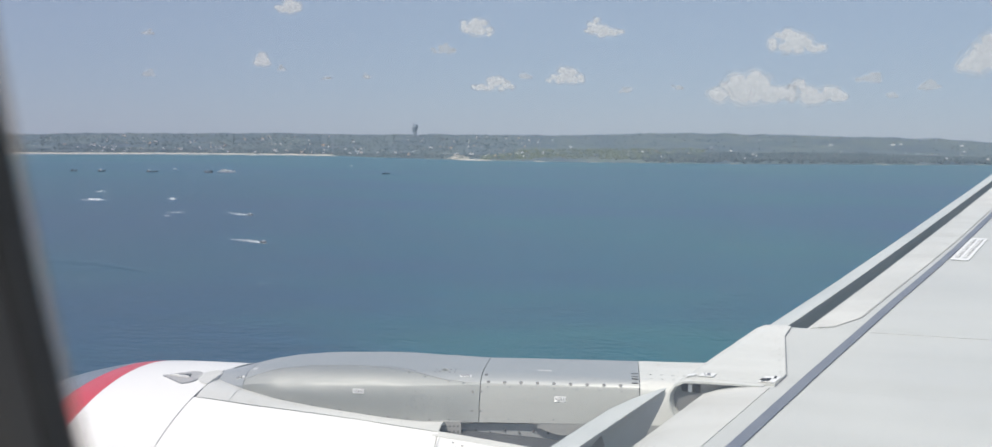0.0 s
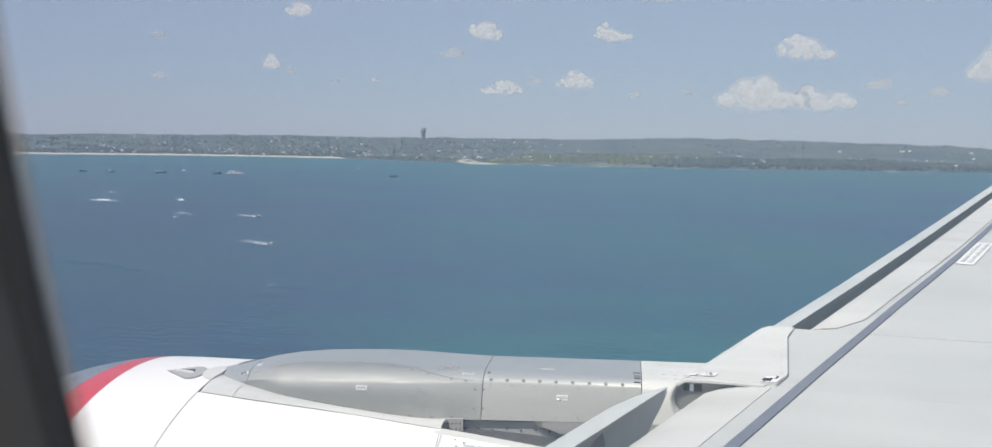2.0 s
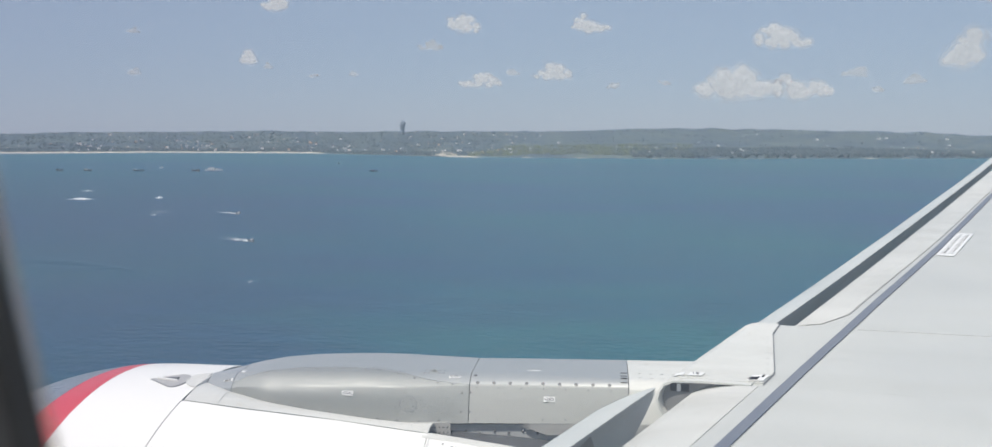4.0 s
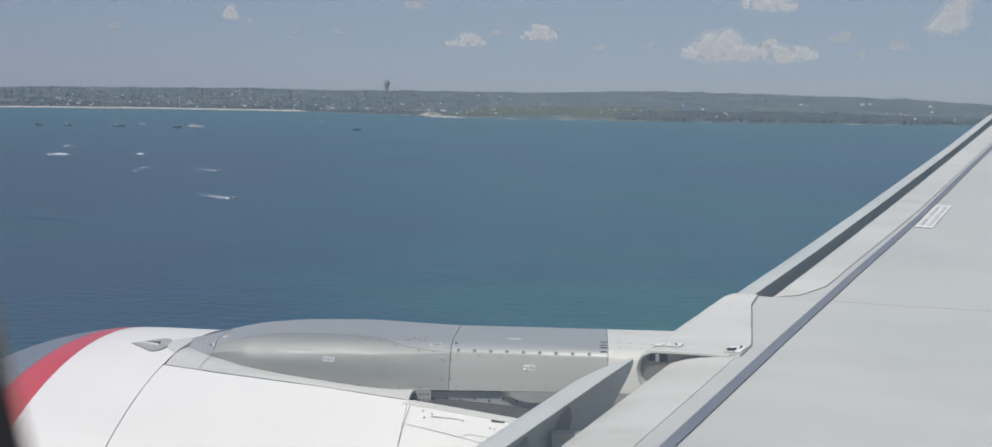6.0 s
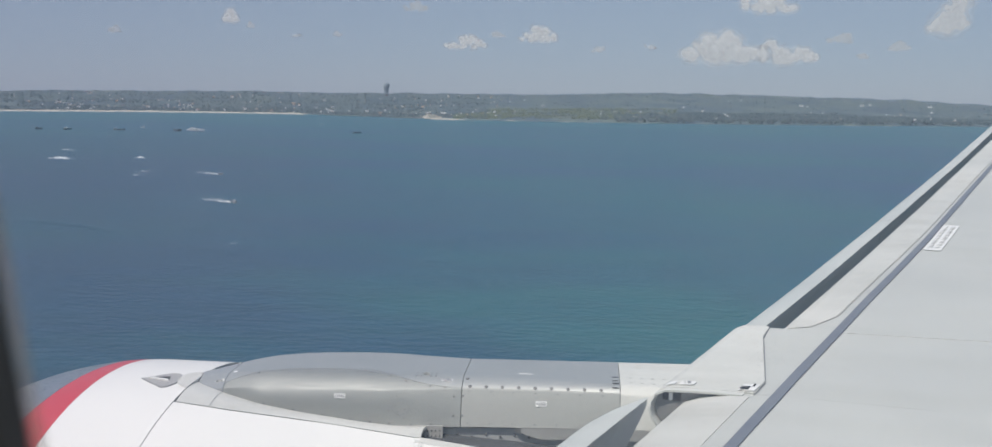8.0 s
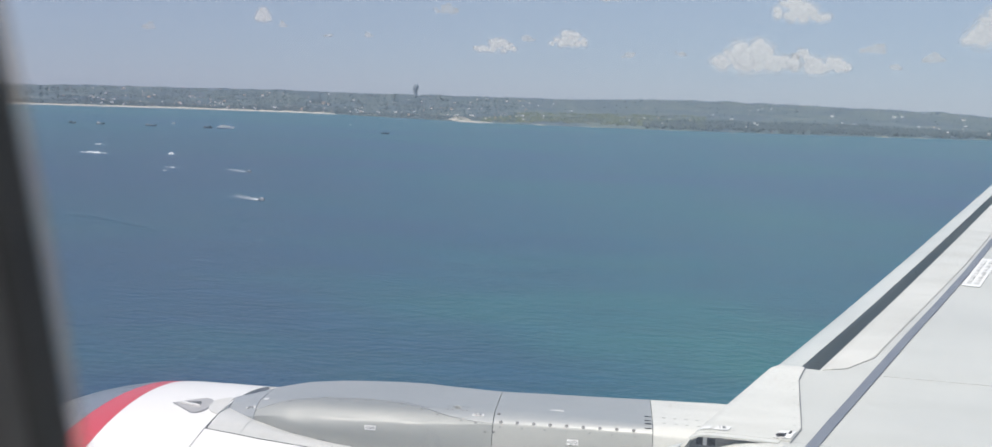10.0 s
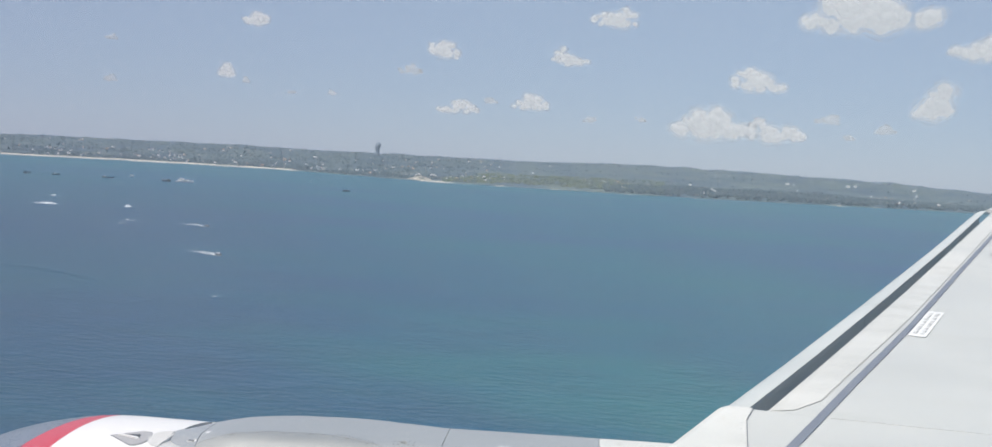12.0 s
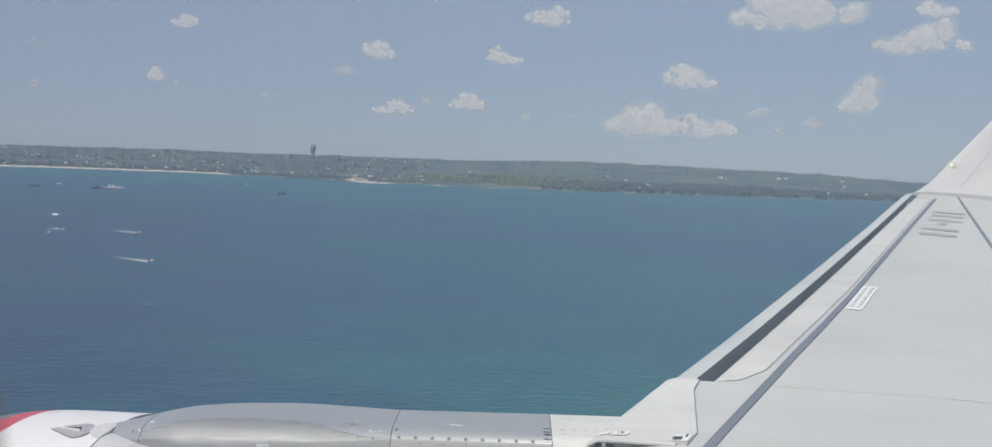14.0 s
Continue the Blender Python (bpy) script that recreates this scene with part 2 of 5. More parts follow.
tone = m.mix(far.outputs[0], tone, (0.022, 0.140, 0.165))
wob = m.node("Math")
wob.operation = "MULTIPLY_ADD"
m.link(m.noise(m.coords((0.6, 1.0, 1.0)), 0.006, 4, 0.6), wob.inputs[0])
wob.inputs[1].default_value = 260.0
m.link(sep.outputs["X"], wob.inputs[2])
lean = m.node("Math")
lean.operation = "MULTIPLY_ADD"
m.link(sep.outputs["Y"], lean.inputs[0])
lean.inputs[1].default_value = 0.26
m.link(wob.outputs[0], lean.inputs[2])
reef, deep = m.node("MapRange"), m.node("MapRange")
m.link(lean.outputs[0], reef.inputs["Value"])
reef.inputs["From Min"].default_value, reef.inputs["From Max"].default_value = 10.0, 180.0
reef.inputs["To Min"].default_value, reef.inputs["To Max"].default_value = 0.62, 0.0
m.link(sep.outputs["Y"], deep.inputs["Value"])
deep.inputs["From Min"].default_value, deep.inputs["From Max"].default_value = 700.0, 1500.0
deep.inputs["To Min"].default_value, deep.inputs["To Max"].default_value = 1.0, 0.0
flat = m.node("Math")
flat.operation = "MULTIPLY"
m.link(reef.outputs[0], flat.inputs[0])
m.link(deep.outputs[0], flat.inputs[1])
tone = m.mix(flat.outputs[0], tone, (0.014, 0.054, 0.104))      # dark reef flat off the beach
streaks = m.ramp(m.noise(m.coords((0.25, 1.0, 1.0)), 0.11, 6, 0.7), [(0.40, (0, 0, 0)), (0.60, (0.42, 0.42, 0.42))])
tone = m.mix(streaks, tone, (0.008, 0.045, 0.085))
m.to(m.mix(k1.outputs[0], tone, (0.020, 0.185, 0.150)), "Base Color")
w1 = m.noise(m.coords((0.45, 1.0, 1.0)), 0.42, 4, 0.6, 0.6)
w2 = m.noise(m.coords((0.5, 1.0, 1.0)), 0.025, 3, 0.5)
mx = m.node("Math")
mx.operation = "ADD"
m.link(w1, mx.inputs[0])
m.link(w2, mx.inputs[1])
m.bump(mx.outputs[0], 1.0, 0.85)
SEA = m.m

bm = bmesh.new()
N, RAD = 96, [0, 60, 200, 500, 1200, 2500, 5000, 12000, 30000]
prev = [bm.verts.new((0, 0, 0))] * N
for r in RAD[1:]:
    ring = [bm.verts.new((math.cos(math.tau * i / N) * r, math.sin(math.tau * i / N) * r, 0)) for i in range(N)]
    for i in range(N):
        k = (i + 1) % N
        if prev[i] is prev[k]:
            bm.faces.new((prev[i], ring[i], ring[k]))
        else:
            bm.faces.new((prev[i], ring[i], ring[k], prev[k]))
    prev = ring
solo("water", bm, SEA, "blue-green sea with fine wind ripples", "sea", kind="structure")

# shoreline and skyline: bearing, angle below or above the level line
SHORE = [(-60, -0.90), (-32.2, -0.90), (-25.0, -0.87), (-17.2, -0.89), (-13.6, -0.99), (-10.6, -1.06), (-7.7, -1.10),
         (-2.5, -1.12), (3.0, -1.12), (8.4, -1.08), (13.2, -1.02), (19.6, -0.92), (30, -0.88), (60, -0.85)]
CREST = [(-60, 0.1), (-32.2, 0.15), (-30.4, 0.24), (-26.6, 0.28), (-20.3, 0.38), (-15.7, 0.36), (-11.1, 0.42), (-6.2, 0.44),
         (-2.5, 0.47), (1.1, 0.62), (4.7, 0.66), (9.7, 0.61), (13.1, 0.54), (17.3, 0.46), (21.5, 0.22), (26, 0.1), (60, 0.0)]
FAR = 4900.0


def shore_r(az):
    return H / math.tan(radians(-interp(az, SHORE))) + 14 * noise.noise((az * 0.9, 0, 3)) + 9 * noise.noise((az * 4.1, 1, 3))


def land_z(az, r):
    """Height of the land: a low coastal shelf, a middle slope and the ridge behind."""
    r0 = shore_r(az)
    k = max(0.0, min(1.0, (r - r0) / (FAR - r0)))
    top = H + math.tan(radians(interp(az, CREST))) * FAR * 0.985 + 5 * noise.noise((az * 0.9, 8, 1)) + 4 * noise.noise((az * 3.7, 5, 1))
    p = at(az, r, 0)
    rise = 0.045 * (1 - math.exp(-k * 30)) + 0.30 * k ** 0.8 + 0.655 * max(0.0, (k - 0.30) / 0.70) ** 1.3
    cliff = 9.0 * (1 - math.exp(-k * 60)) * max(0.0, min(1.0, (az + 9) / 6))
    hills = noise.fractal((p.x / 420, p.y / 300, 0.3), 1.0, 2.0, 4) * 9 * min(1.0, k * 3) * (1.15 - k)
    return -0.6 + (top * rise) + cliff * (1 - k) + hills


# distance haze is put into the land's blue-grey base colours
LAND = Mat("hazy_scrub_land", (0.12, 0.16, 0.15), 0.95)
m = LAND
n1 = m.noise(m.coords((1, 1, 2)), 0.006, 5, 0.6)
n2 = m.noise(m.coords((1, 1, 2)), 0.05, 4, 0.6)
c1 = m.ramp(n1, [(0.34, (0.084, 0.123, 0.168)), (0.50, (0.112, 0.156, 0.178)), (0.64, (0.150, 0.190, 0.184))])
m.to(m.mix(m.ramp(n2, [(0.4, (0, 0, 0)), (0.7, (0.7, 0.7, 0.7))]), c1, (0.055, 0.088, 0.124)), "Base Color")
LAND = m.m
bm = bmesh.new()
AZ = steps(-60, 60, 480)
KS = [0, 0.004, 0.01, 0.02, 0.04, 0.07] + steps(0.1, 1.0, 30)
grid = []
for a in AZ:
    r0 = shore_r(a)
    grid.append([bm.verts.new(at(a, r0 + (FAR - r0) * k, 0) + Vector((0, 0, land_z(a, r0 + (FAR - r0) * k)))) for k in KS])
for A0, A1 in zip(grid, grid[1:]):
    for j in range(len(KS) - 1):
        bm.faces.new((A0[j], A1[j], A1[j + 1], A0[j + 1]))
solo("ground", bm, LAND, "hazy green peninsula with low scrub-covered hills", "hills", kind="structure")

# ================================================================ the aircraft: engine, pylon, wing, cabin
YC, ZC = 4.05, H - 2.36          # the engine's axis
NAC = [(-2.78, 0.90), (-2.73, 0.985), (-2.63, 1.068), (-2.49, 1.132), (-2.33, 1.177), (-2.167, 1.205), (-2.04, 1.212), (-1.9, 1.212),
       (-1.5, 1.205), (-1.0, 1.185), (-0.5, 1.16), (0.0, 1.12), (0.5, 1.06), (1.0, 0.97)]
NACX = [p[0] for p in NAC]


def nac_r(x):
    """Smooth radius of the nacelle at x (a spline through the outline)."""
    i = max(1, min(len(NAC) - 3, int(np.searchsorted(NACX, x)) - 1))
    (x0, r0), (x1, r1), (x2, r2), (x3, r3) = NAC[i - 1], NAC[i], NAC[i + 1], NAC[i + 2]
    if x < x1:
        return interp(x, NAC)
    t = (x - x1) / (x2 - x1)
    m1, m2 = (r2 - r0) / (x2 - x0) * (x2 - x1), (r3 - r1) / (x3 - x1) * (x2 - x1)
    return (2 * t**3 - 3 * t**2 + 1) * r1 + (t**3 - 2 * t**2 + t) * m1 + (-2 * t**3 + 3 * t**2) * r2 + (t**3 - t**2) * m2


def nac(x, th, off=0.0):
    """A place on the nacelle: x along the axis, th degrees from the crown towards the cabin."""
    r, a = nac_r(x) + off, radians(th)
    return Vector((x, YC - r * math.sin(a), ZC + r * math.cos(a)))


engine = thing("jet_engine", (-1.2, YC, ZC - 1.2), "white turbofan engine nacelle with a red band and bare metal lip", "jet engine", aboard=True)


def red_front(th):
    return -2.215 - 0.0042 * max(-40, min(60, th))


def red_back(th):
    return -2.105 - 0.0016 * max(-40, min(60, th))


def seam_x(th):
    return -1.686 - 0.0018 * max(-40, min(60, th))


def edge_th(x):
    """Where the cowl's upper edge runs along the pylon."""
    return interp(x, [(-1.70, 14.2), (-1.457, 16.0), (-1.21, 17.2), (-1.0, 18.2), (-0.85, 19.2), (-0.68, 20.2), (-0.222, 23.0), (0.2, 25.0), (0.9, 27.0)])


def between(fa, fb):
    return lambda s, th: nac(fa(th) + (fb(th) - fa(th)) * s, th)


RING = steps(-180, 180, 120)
lip = part("inlet_lip", sheet(between(lambda th: -2.78, lambda th: red_front(th) - 0.002), steps(0, 1, 14), RING, -0.02), ALLOY, engine, "dull bare metal inlet lip")
throat = sheet(lambda x, th: nac(-2.78, th, -0.04 - 0.25 * x + 0.03 * math.sin(x * 3)) + Vector((x * 0.8, 0, 0)), steps(0, 1, 8), RING, 0.02)
part("inlet_throat", throat, LEDGE_GREY, engine, "grey inlet throat")
part("red_band", sheet(between(red_front, red_back), steps(0, 1, 6), RING, -0.02), RED, engine, "glossy red painted band")
inlet = part("inlet_cowl", sheet(between(lambda th: red_back(th) + 0.001, lambda th: seam_x(th) - 0.0025), steps(0, 1, 12), RING, -0.02), WHITE, engine, "white painted inlet cowl")

VENT_GREY = painted("vent_grey_paint", (0.36, 0.365, 0.37), (0.41, 0.41, 0.41), 0.5, 0.1)
NOSE_GREY = painted("nose_blue_grey_paint", (0.30, 0.325, 0.345), (0.35, 0.372, 0.39), 0.40, 0.12)


# flush air vent on the inlet's crown
def vent_outline(k):
    """A rounded triangle."""
    pts = []
    for i in range(40):
        a = math.tau * i / 40
        u = math.cos(a)
        w = 0.034 * min(1.0, (u + 1) / 1.35) * (math.sqrt(max(0.0, 1 - ((u - 0.35) / 0.65) ** 2)) if u > 0.35 else 1.0)
        pts.append((-1.845 + 0.083 * u * k, 5.3 + math.degrees((w if math.sin(a) > 0 else -w) * k / 1.2) * 2.2))
    return pts


def plate_on(outline, lift, thick):
    bm = bmesh.new()
    top = [bm.verts.new(nac(x, t, lift)) for x, t in outline]
    low = [bm.verts.new(nac(x, t, lift - thick)) for x, t in outline]
    bm.faces.new(top)
    bm.faces.new(low[::-1])
    for i in range(len(top)):
        k = (i + 1) % len(top)
        bm.faces.new((top[i], low[i], low[k], top[k]))
    return bm


part("vent_rim", plate_on(vent_outline(1.06), 0.002, 0.006), GREY_INK, inlet)
part("vent_plate", plate_on(vent_outline(1.0), 0.004, 0.006), VENT_GREY, inlet, "grey vent plate")
part("vent_scoop", plate_on([(-1.885, 5.1), (-1.812, 4.2), (-1.806, 5.9)], 0.008, 0.006), GAP, inlet, "dark vent opening")
part("vent_lip", plate_on([(-1.900, 5.3), (-1.885, 5.1), (-1.806, 5.9), (-1.800, 6.4)], 0.011, 0.007), WHITE, inlet)
part("crown_plate", plate_on([(-1.77 + 0.075 * (1 - math.cos(a)), 4.4 - 4.2 * math.sin(a)) for a in steps(-1.5, 1.5, 14)], 0.004, 0.006), FAIR_GREY, inlet, "pale grey cap plate at the pylon's foot")

# fan cowl and reverser cowl
JOINT = -0.667
part("fan_cowl", sheet(lambda x, k: nac(seam_x(edge_th(x) + (360 - 2 * edge_th(x)) * k) + 0.0025 + (x + 1.70) / (JOINT + 1.70) * (JOINT - 0.0012 - seam_x(edge_th(x) + (360 - 2 * edge_th(x)) * k) - 0.0025),
                                          edge_th(x) + (360 - 2 * edge_th(x)) * k), steps(-1.70, JOINT, 24), steps(0, 1, 90), -0.02), WHITE, engine, "white painted fan cowl")
rev = part("reverser_cowl", sheet(lambda x, k: nac(x, edge_th(x) + 1.1 + (360 - 2 * edge_th(x) - 2.2) * k), steps(JOINT + 0.0012, 0.95, 24), steps(0, 1, 90), -0.02), WHITE, engine, "white painted reverser cowl")
part("cowl_rim", sheet(lambda x, k: nac(x, edge_th(x) - 0.5 + 1.7 * k, -0.002 + 0.003 * k), steps(JOINT - 0.02, 0.95, 20), steps(0, 1, 3), -0.016), FAIR_GREY, engine, "bare grey rim of the cowl")
part("core_body", sheet(lambda x, th: nac(x, th, -0.10), steps(-1.72, 0.95, 16), steps(-180, 180, 60), 0.02), GAP, engine, "dark inner engine body")

# the joint between inlet and fan cowl
part("panel_joint", sheet(lambda s, th: nac(seam_x(th) + 0.0017 * (s - 0.5), th, 0.001), steps(0, 1, 2), steps(-60, 80, 60), -0.004), FINE_SEAM, inlet)

# panel lines and small fittings on the reverser
bm = bmesh.new()
for x0, t0, x1, t1 in ((-0.655, 21.3, -0.662, 26.6), (-0.662, 26.6, -0.363, 29.7), (-0.363, 29.7, -0.25, 30.6), (-0.44, 28.6, -0.41, 27.9), (-0.41, 27.9, -0.30, 28.6), (-0.662, 26.6, -0.672, 40)):
    n = 8
    for i in range(n):
        a, b = i / n, (i + 1) / n
        p, q = nac(x0 + (x1 - x0) * a, t0 + (t1 - t0) * a, 0.002), nac(x0 + (x1 - x0) * b, t0 + (t1 - t0) * b, 0.002)
        d = (q - p).normalized()
        nrm = (p - Vector((p.x, YC, ZC))).normalized()
        s = d.cross(nrm) * 0.0007
        vs = [bm.verts.new(c) for c in (p - s, p + s, q + s, q - s, p - s + nrm * 0.001, p + s + nrm * 0.001, q + s + nrm * 0.001, q - s + nrm * 0.001)]
        for f in ((0, 1, 5, 4), (1, 2, 6, 5), (2, 3, 7, 6), (3, 0, 4, 7), (4, 5, 6, 7)):
            bm.faces.new([vs[k] for k in f])
part("panel_joint", bm, SEAM, rev)
def nac_up(x, v):
    return nac(x, -v)


part("latch_slot", decal(nac_up, -0.334, -0.282, -24.2, -23.7, 0.001), GAP, rev, "dark latch slot")
writing("HOIST POINT", nac_up, -0.507, -24.35, 0.0190, rev, SEAM, 0.002)
for x, t in ((-0.563, 23.5), (-0.59, 24.6), (-0.442, 24.6), (-0.335, 25.9), (-0.318, 26.0), (-0.60, 22.8)):
    bm = bmesh.new()
    p = nac(x, t)
    button(bm, p, p - Vector((x, YC, ZC)), 0.004, 0.001)
    part("rivet", bm, STEEL, rev)

# ---------------------------------------------------------------- pylon
pylon = thing("engine_pylon", (-0.6, YC, H - 1.30), "brushed metal engine pylon fairing with riveted panels", "engine pylon", aboard=True)


def py_w(x):
    return interp(x, [(-1.74, 0.03), (-1.68, 0.09), (-1.55, 0.165), (-1.4, 0.215), (-1.2, 0.245), (-1.0, 0.25), (2, 0.25)])


def py_top(x):
    return H + interp(x, [(-1.74, -1.158), (-1.6, -1.132), (-1.5, -1.112), (-1.4, -1.098), (-1.27, -1.089), (-1.0, -1.083), (-0.7, -1.084), (-0.3, -1.087), (0.1, -1.092), (0.4, -1.096), (1.0, -1.112)])


def py_foot(x):
    return H + interp(x, [(-1.74, -1.165), (-1.52, -1.19), (-1.27, -1.219), (-0.92, -1.262), (-0.76, -1.272), (-0.5, -1.262), (-0.3, -1.258), (0.1, -1.250), (1, -1.25)])


def py(x, v):
    """The pylon's skin: v 0 to 1 climbs the cabin side, 1 to 3 goes over the top, 3 to 4 down the far side."""
    w, top, foot = py_w(x), py_top(x), py_foot(x)
    sh = min(top - 0.010, max(foot + 0.004, top - interp(x, [(-0.85, 0.045), (-0.53, 0.034), (0.12, 0.028), (0.5, 0.036)])))
    roll = interp(x, [(-1.5, 0.0), (-1.35, 0.022), (-0.75, 0.022), (-0.55, 0.008), (0.2, 0.004)])
    bend = interp(x, [(-1.5, 0.10), (-0.9, 0.09), (-0.54, 0.13), (0.10, 0.065), (0.5, 0.05)])
    lean = interp(x, [(-0.85, 0.0), (-0.53, 0.045), (0.12, 0.042), (0.5, 0.02)])
    far = v > 2
    k = 4 - v if far else v
    if k <= 1:
        d, z = roll * (k ** 3 - 0.5) + lean * k, foot + (sh - foot) * k
    else:
        run = (k - 1) ** 1.8
        d = roll * 0.5 + lean + (w - roll * 0.5 - lean) * run
        z = top - (top - sh) * max(0.0, 1 - run * w / min(bend, w)) ** 2.2
    return Vector((x, YC + (w - d if far else d - w), z))


def line_v(x):
    """The curved joint between the side panel and the crown panel."""
    return interp(x, [(-1.56, 1.30), (-1.5, 1.42), (-1.4, 1.60), (-1.25, 1.735), (-1.08, 1.765), (-0.92, 1.686), (-0.8, 1.49), (-0.712, 1.33), (-0.54, 1.11)])


G = 0.0015
VT = steps(0, 1, 28)
XF, XM, XR = -1.550, -0.530, 0.110
part("backing", sheet(lambda x, v: py(x, v) + Vector((0, 0.012 * (1 if v < 2 else -1), -0.010)), steps(-1.70, 0.6, 50), steps(0.02, 3.98, 50), 0.01), GAP, pylon, "dark backing behind the panel joints")
nose = part("nose_fairing", sheet(lambda x, k: py(x, 4 * k), steps(-1.735, XF - G, 12), steps(0, 1, 60), 0.012), NOSE_GREY, pylon, "blue-grey nose fairing")
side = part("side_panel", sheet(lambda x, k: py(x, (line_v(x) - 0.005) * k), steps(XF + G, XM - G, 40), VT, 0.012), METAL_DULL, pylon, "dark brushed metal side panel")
crown = part("crown_panel", sheet(lambda x, k: py(x, line_v(x) + 0.005 + (4 - line_v(x)) * k * 0.999), steps(XF + G, XM - G, 40), steps(0, 1, 60), 0.012), METAL, pylon, "brushed metal crown panel")
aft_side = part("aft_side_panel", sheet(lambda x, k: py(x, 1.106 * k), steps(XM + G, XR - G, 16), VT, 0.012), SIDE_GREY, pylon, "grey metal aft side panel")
aft_top = part("aft_crown_panel", sheet(lambda x, k: py(x, 1.114 + 2.88 * k), steps(XM + G, XR - G, 16), steps(0, 1, 60), 0.014), METAL, pylon, "bright brushed metal aft crown panel")
tail = part("tail_fairing", sheet(lambda x, k: py(x, 4 * k), steps(XR + G, 0.95, 16), steps(0, 1, 60), 0.012), FAIR_GREY, pylon, "pale painted fairing running into the wing")

# ledge between the pylon's foot and the cowl's edge
def ledge(x, k):
    a, b = nac(x, edge_th(x) - 0.2, 0.001), py(x, 0.0) + Vector((0, 0.004, 0.002))
    p = a.lerp(b, k)
    p.z += 0.012 * math.sin(math.pi * k)
    return p


part("landing_strip", sheet(ledge, steps(-1.70, JOINT + 0.0, 30), steps(0, 1, 5), 0.01), FAIR_GREY, pylon, "pale grey landing strip along the pylon's foot")
part("panel_joint", sheet(lambda u, k: ledge(XF + 0.003 * (u - 0.5), k) + Vector((0, -0.0012, 0.0016)), steps(0, 1, 2), steps(0.02, 0.98, 5), 0.001), SEAM, pylon)
for x in steps(-1.50, -0.74, 18):
    bm = bmesh.new()
    button(bm, ledge(x, 0.3), (0, -0.6, 0.8), 0.0020, 0.0015)
    part("rivet", bm, SEAM, pylon)
part("foot_plate", sheet(lambda x, k: Vector((x, YC - 0.266, py_foot(x) - 0.052 + 0.06 * k)), steps(-0.80, -0.60, 6), steps(0, 1, 3), 0.008), LEDGE_GREY, pylon, "riveted grey foot plate")
part("heat_shield", sheet(lambda x, k: Vector((x, YC - 0.235, py_foot(x) - 0.16 + 0.17 * k)), steps(-0.66, 0.6, 16), steps(0, 1, 4), 0.008), COVE, pylon, "lower skin, grey darkened for shade")
bm = sheet(lambda x, k: Vector((x, YC - 0.252, py_foot(x) - (1 - k) * 0.048 * min(1.0, max(0.02, (x + 0.31) / 0.10)) ** 0.6)), steps(-0.309, 0.30, 24), steps(0, 1, 4), 0.008)
part("lower_flap", bm, LEDGE_GREY, pylon, "rounded grey metal lower flap")


def py_n(x, v):
    e = 1e-3
    p = py(x, v)
    return (py(x + e, v) - p).cross(py(x, v + e) - p).normalized()


def rivet(x, v, r, parent, h=0.0015, name="rivet", mat=None):
    bm = bmesh.new()
    n = py_n(x, v)
    button(bm, py(x, v), n if n.y < 0.2 else n, r, h)
    part(name, bm, mat or STEEL, parent)


for i in range(9):
    rivet(-0.498 + 0.0665 * i, 1.19, 0.008, aft_top)
rivet(-0.512, 1.46, 0.008, aft_top)
for i in range(14):
    rivet(-0.42 + 0.034 * i, 2.72, 0.004, aft_top, 0.004)
for i in range(6):
    for v in (1.55, 1.80):
        part("fastener", decal(py, 0.15 + 0.045 * i, 0.163 + 0.045 * i, v - 0.006, v + 0.006, 0.002, 1, 1), SEAM, tail)
for i in range(7):
    rivet(-0.50 + 0.09 * i, 0.93, 0.003, aft_side)
    rivet(-0.50 + 0.09 * i, 0.10, 0.003, aft_side)
for v in (0.30, 0.80):
    rivet(-0.525, v, 0.005, aft_side)
    rivet(-0.560, v, 0.005, side)
for v in (1.28, 1.44, 1.62, 1.80):
    p = py(0.095, v)
    part("fastener", decal(py, 0.078, 0.104, v - 0.012, v + 0.012, 0.002), GAP, aft_top)
for x in (-1.40, -1.30, -1.19, -1.08, -0.98, -0.92, -0.83, -0.76, -0.66, -0.60):
    rivet(x, line_v(x) - 0.06, 0.005, side)
for x in (-1.35, -1.22, -1.10, -0.98, -0.90, -0.82, -0.73, -0.65):
    rivet(x, 0.08, 0.005, side)
for x in steps(-0.97, -0.81, 9):
    rivet(x, line_v(x) + 0.05, 0.0035, crown)
for x in (-0.725, -0.705, -0.665, -0.645):
    rivet(x, 1.65, 0.0035, crown)
    rivet(x, 1.52, 0.0035, crown)
for row, n in ((0.012, 11), (0.034, 7)):
    for i in range(n):
        x = -0.612 - 0.0165 * i
        bm = bmesh.new()
        button(bm, (x, YC - 0.267, py_foot(x) - row), (0, -1, 0), 0.004, 0.001)
        part("rivet", bm, STEEL, pylon)
for i in range(8):
    x = -0.60 + 0.058 * i
    bm = bmesh.new()
    button(bm, (x, YC - 0.236, py_foot(x) - 0.045 + 0.008 * (i % 2)), (0, -1, 0), 0.006, 0.004)
    part("rivet", bm, STEEL, pylon)
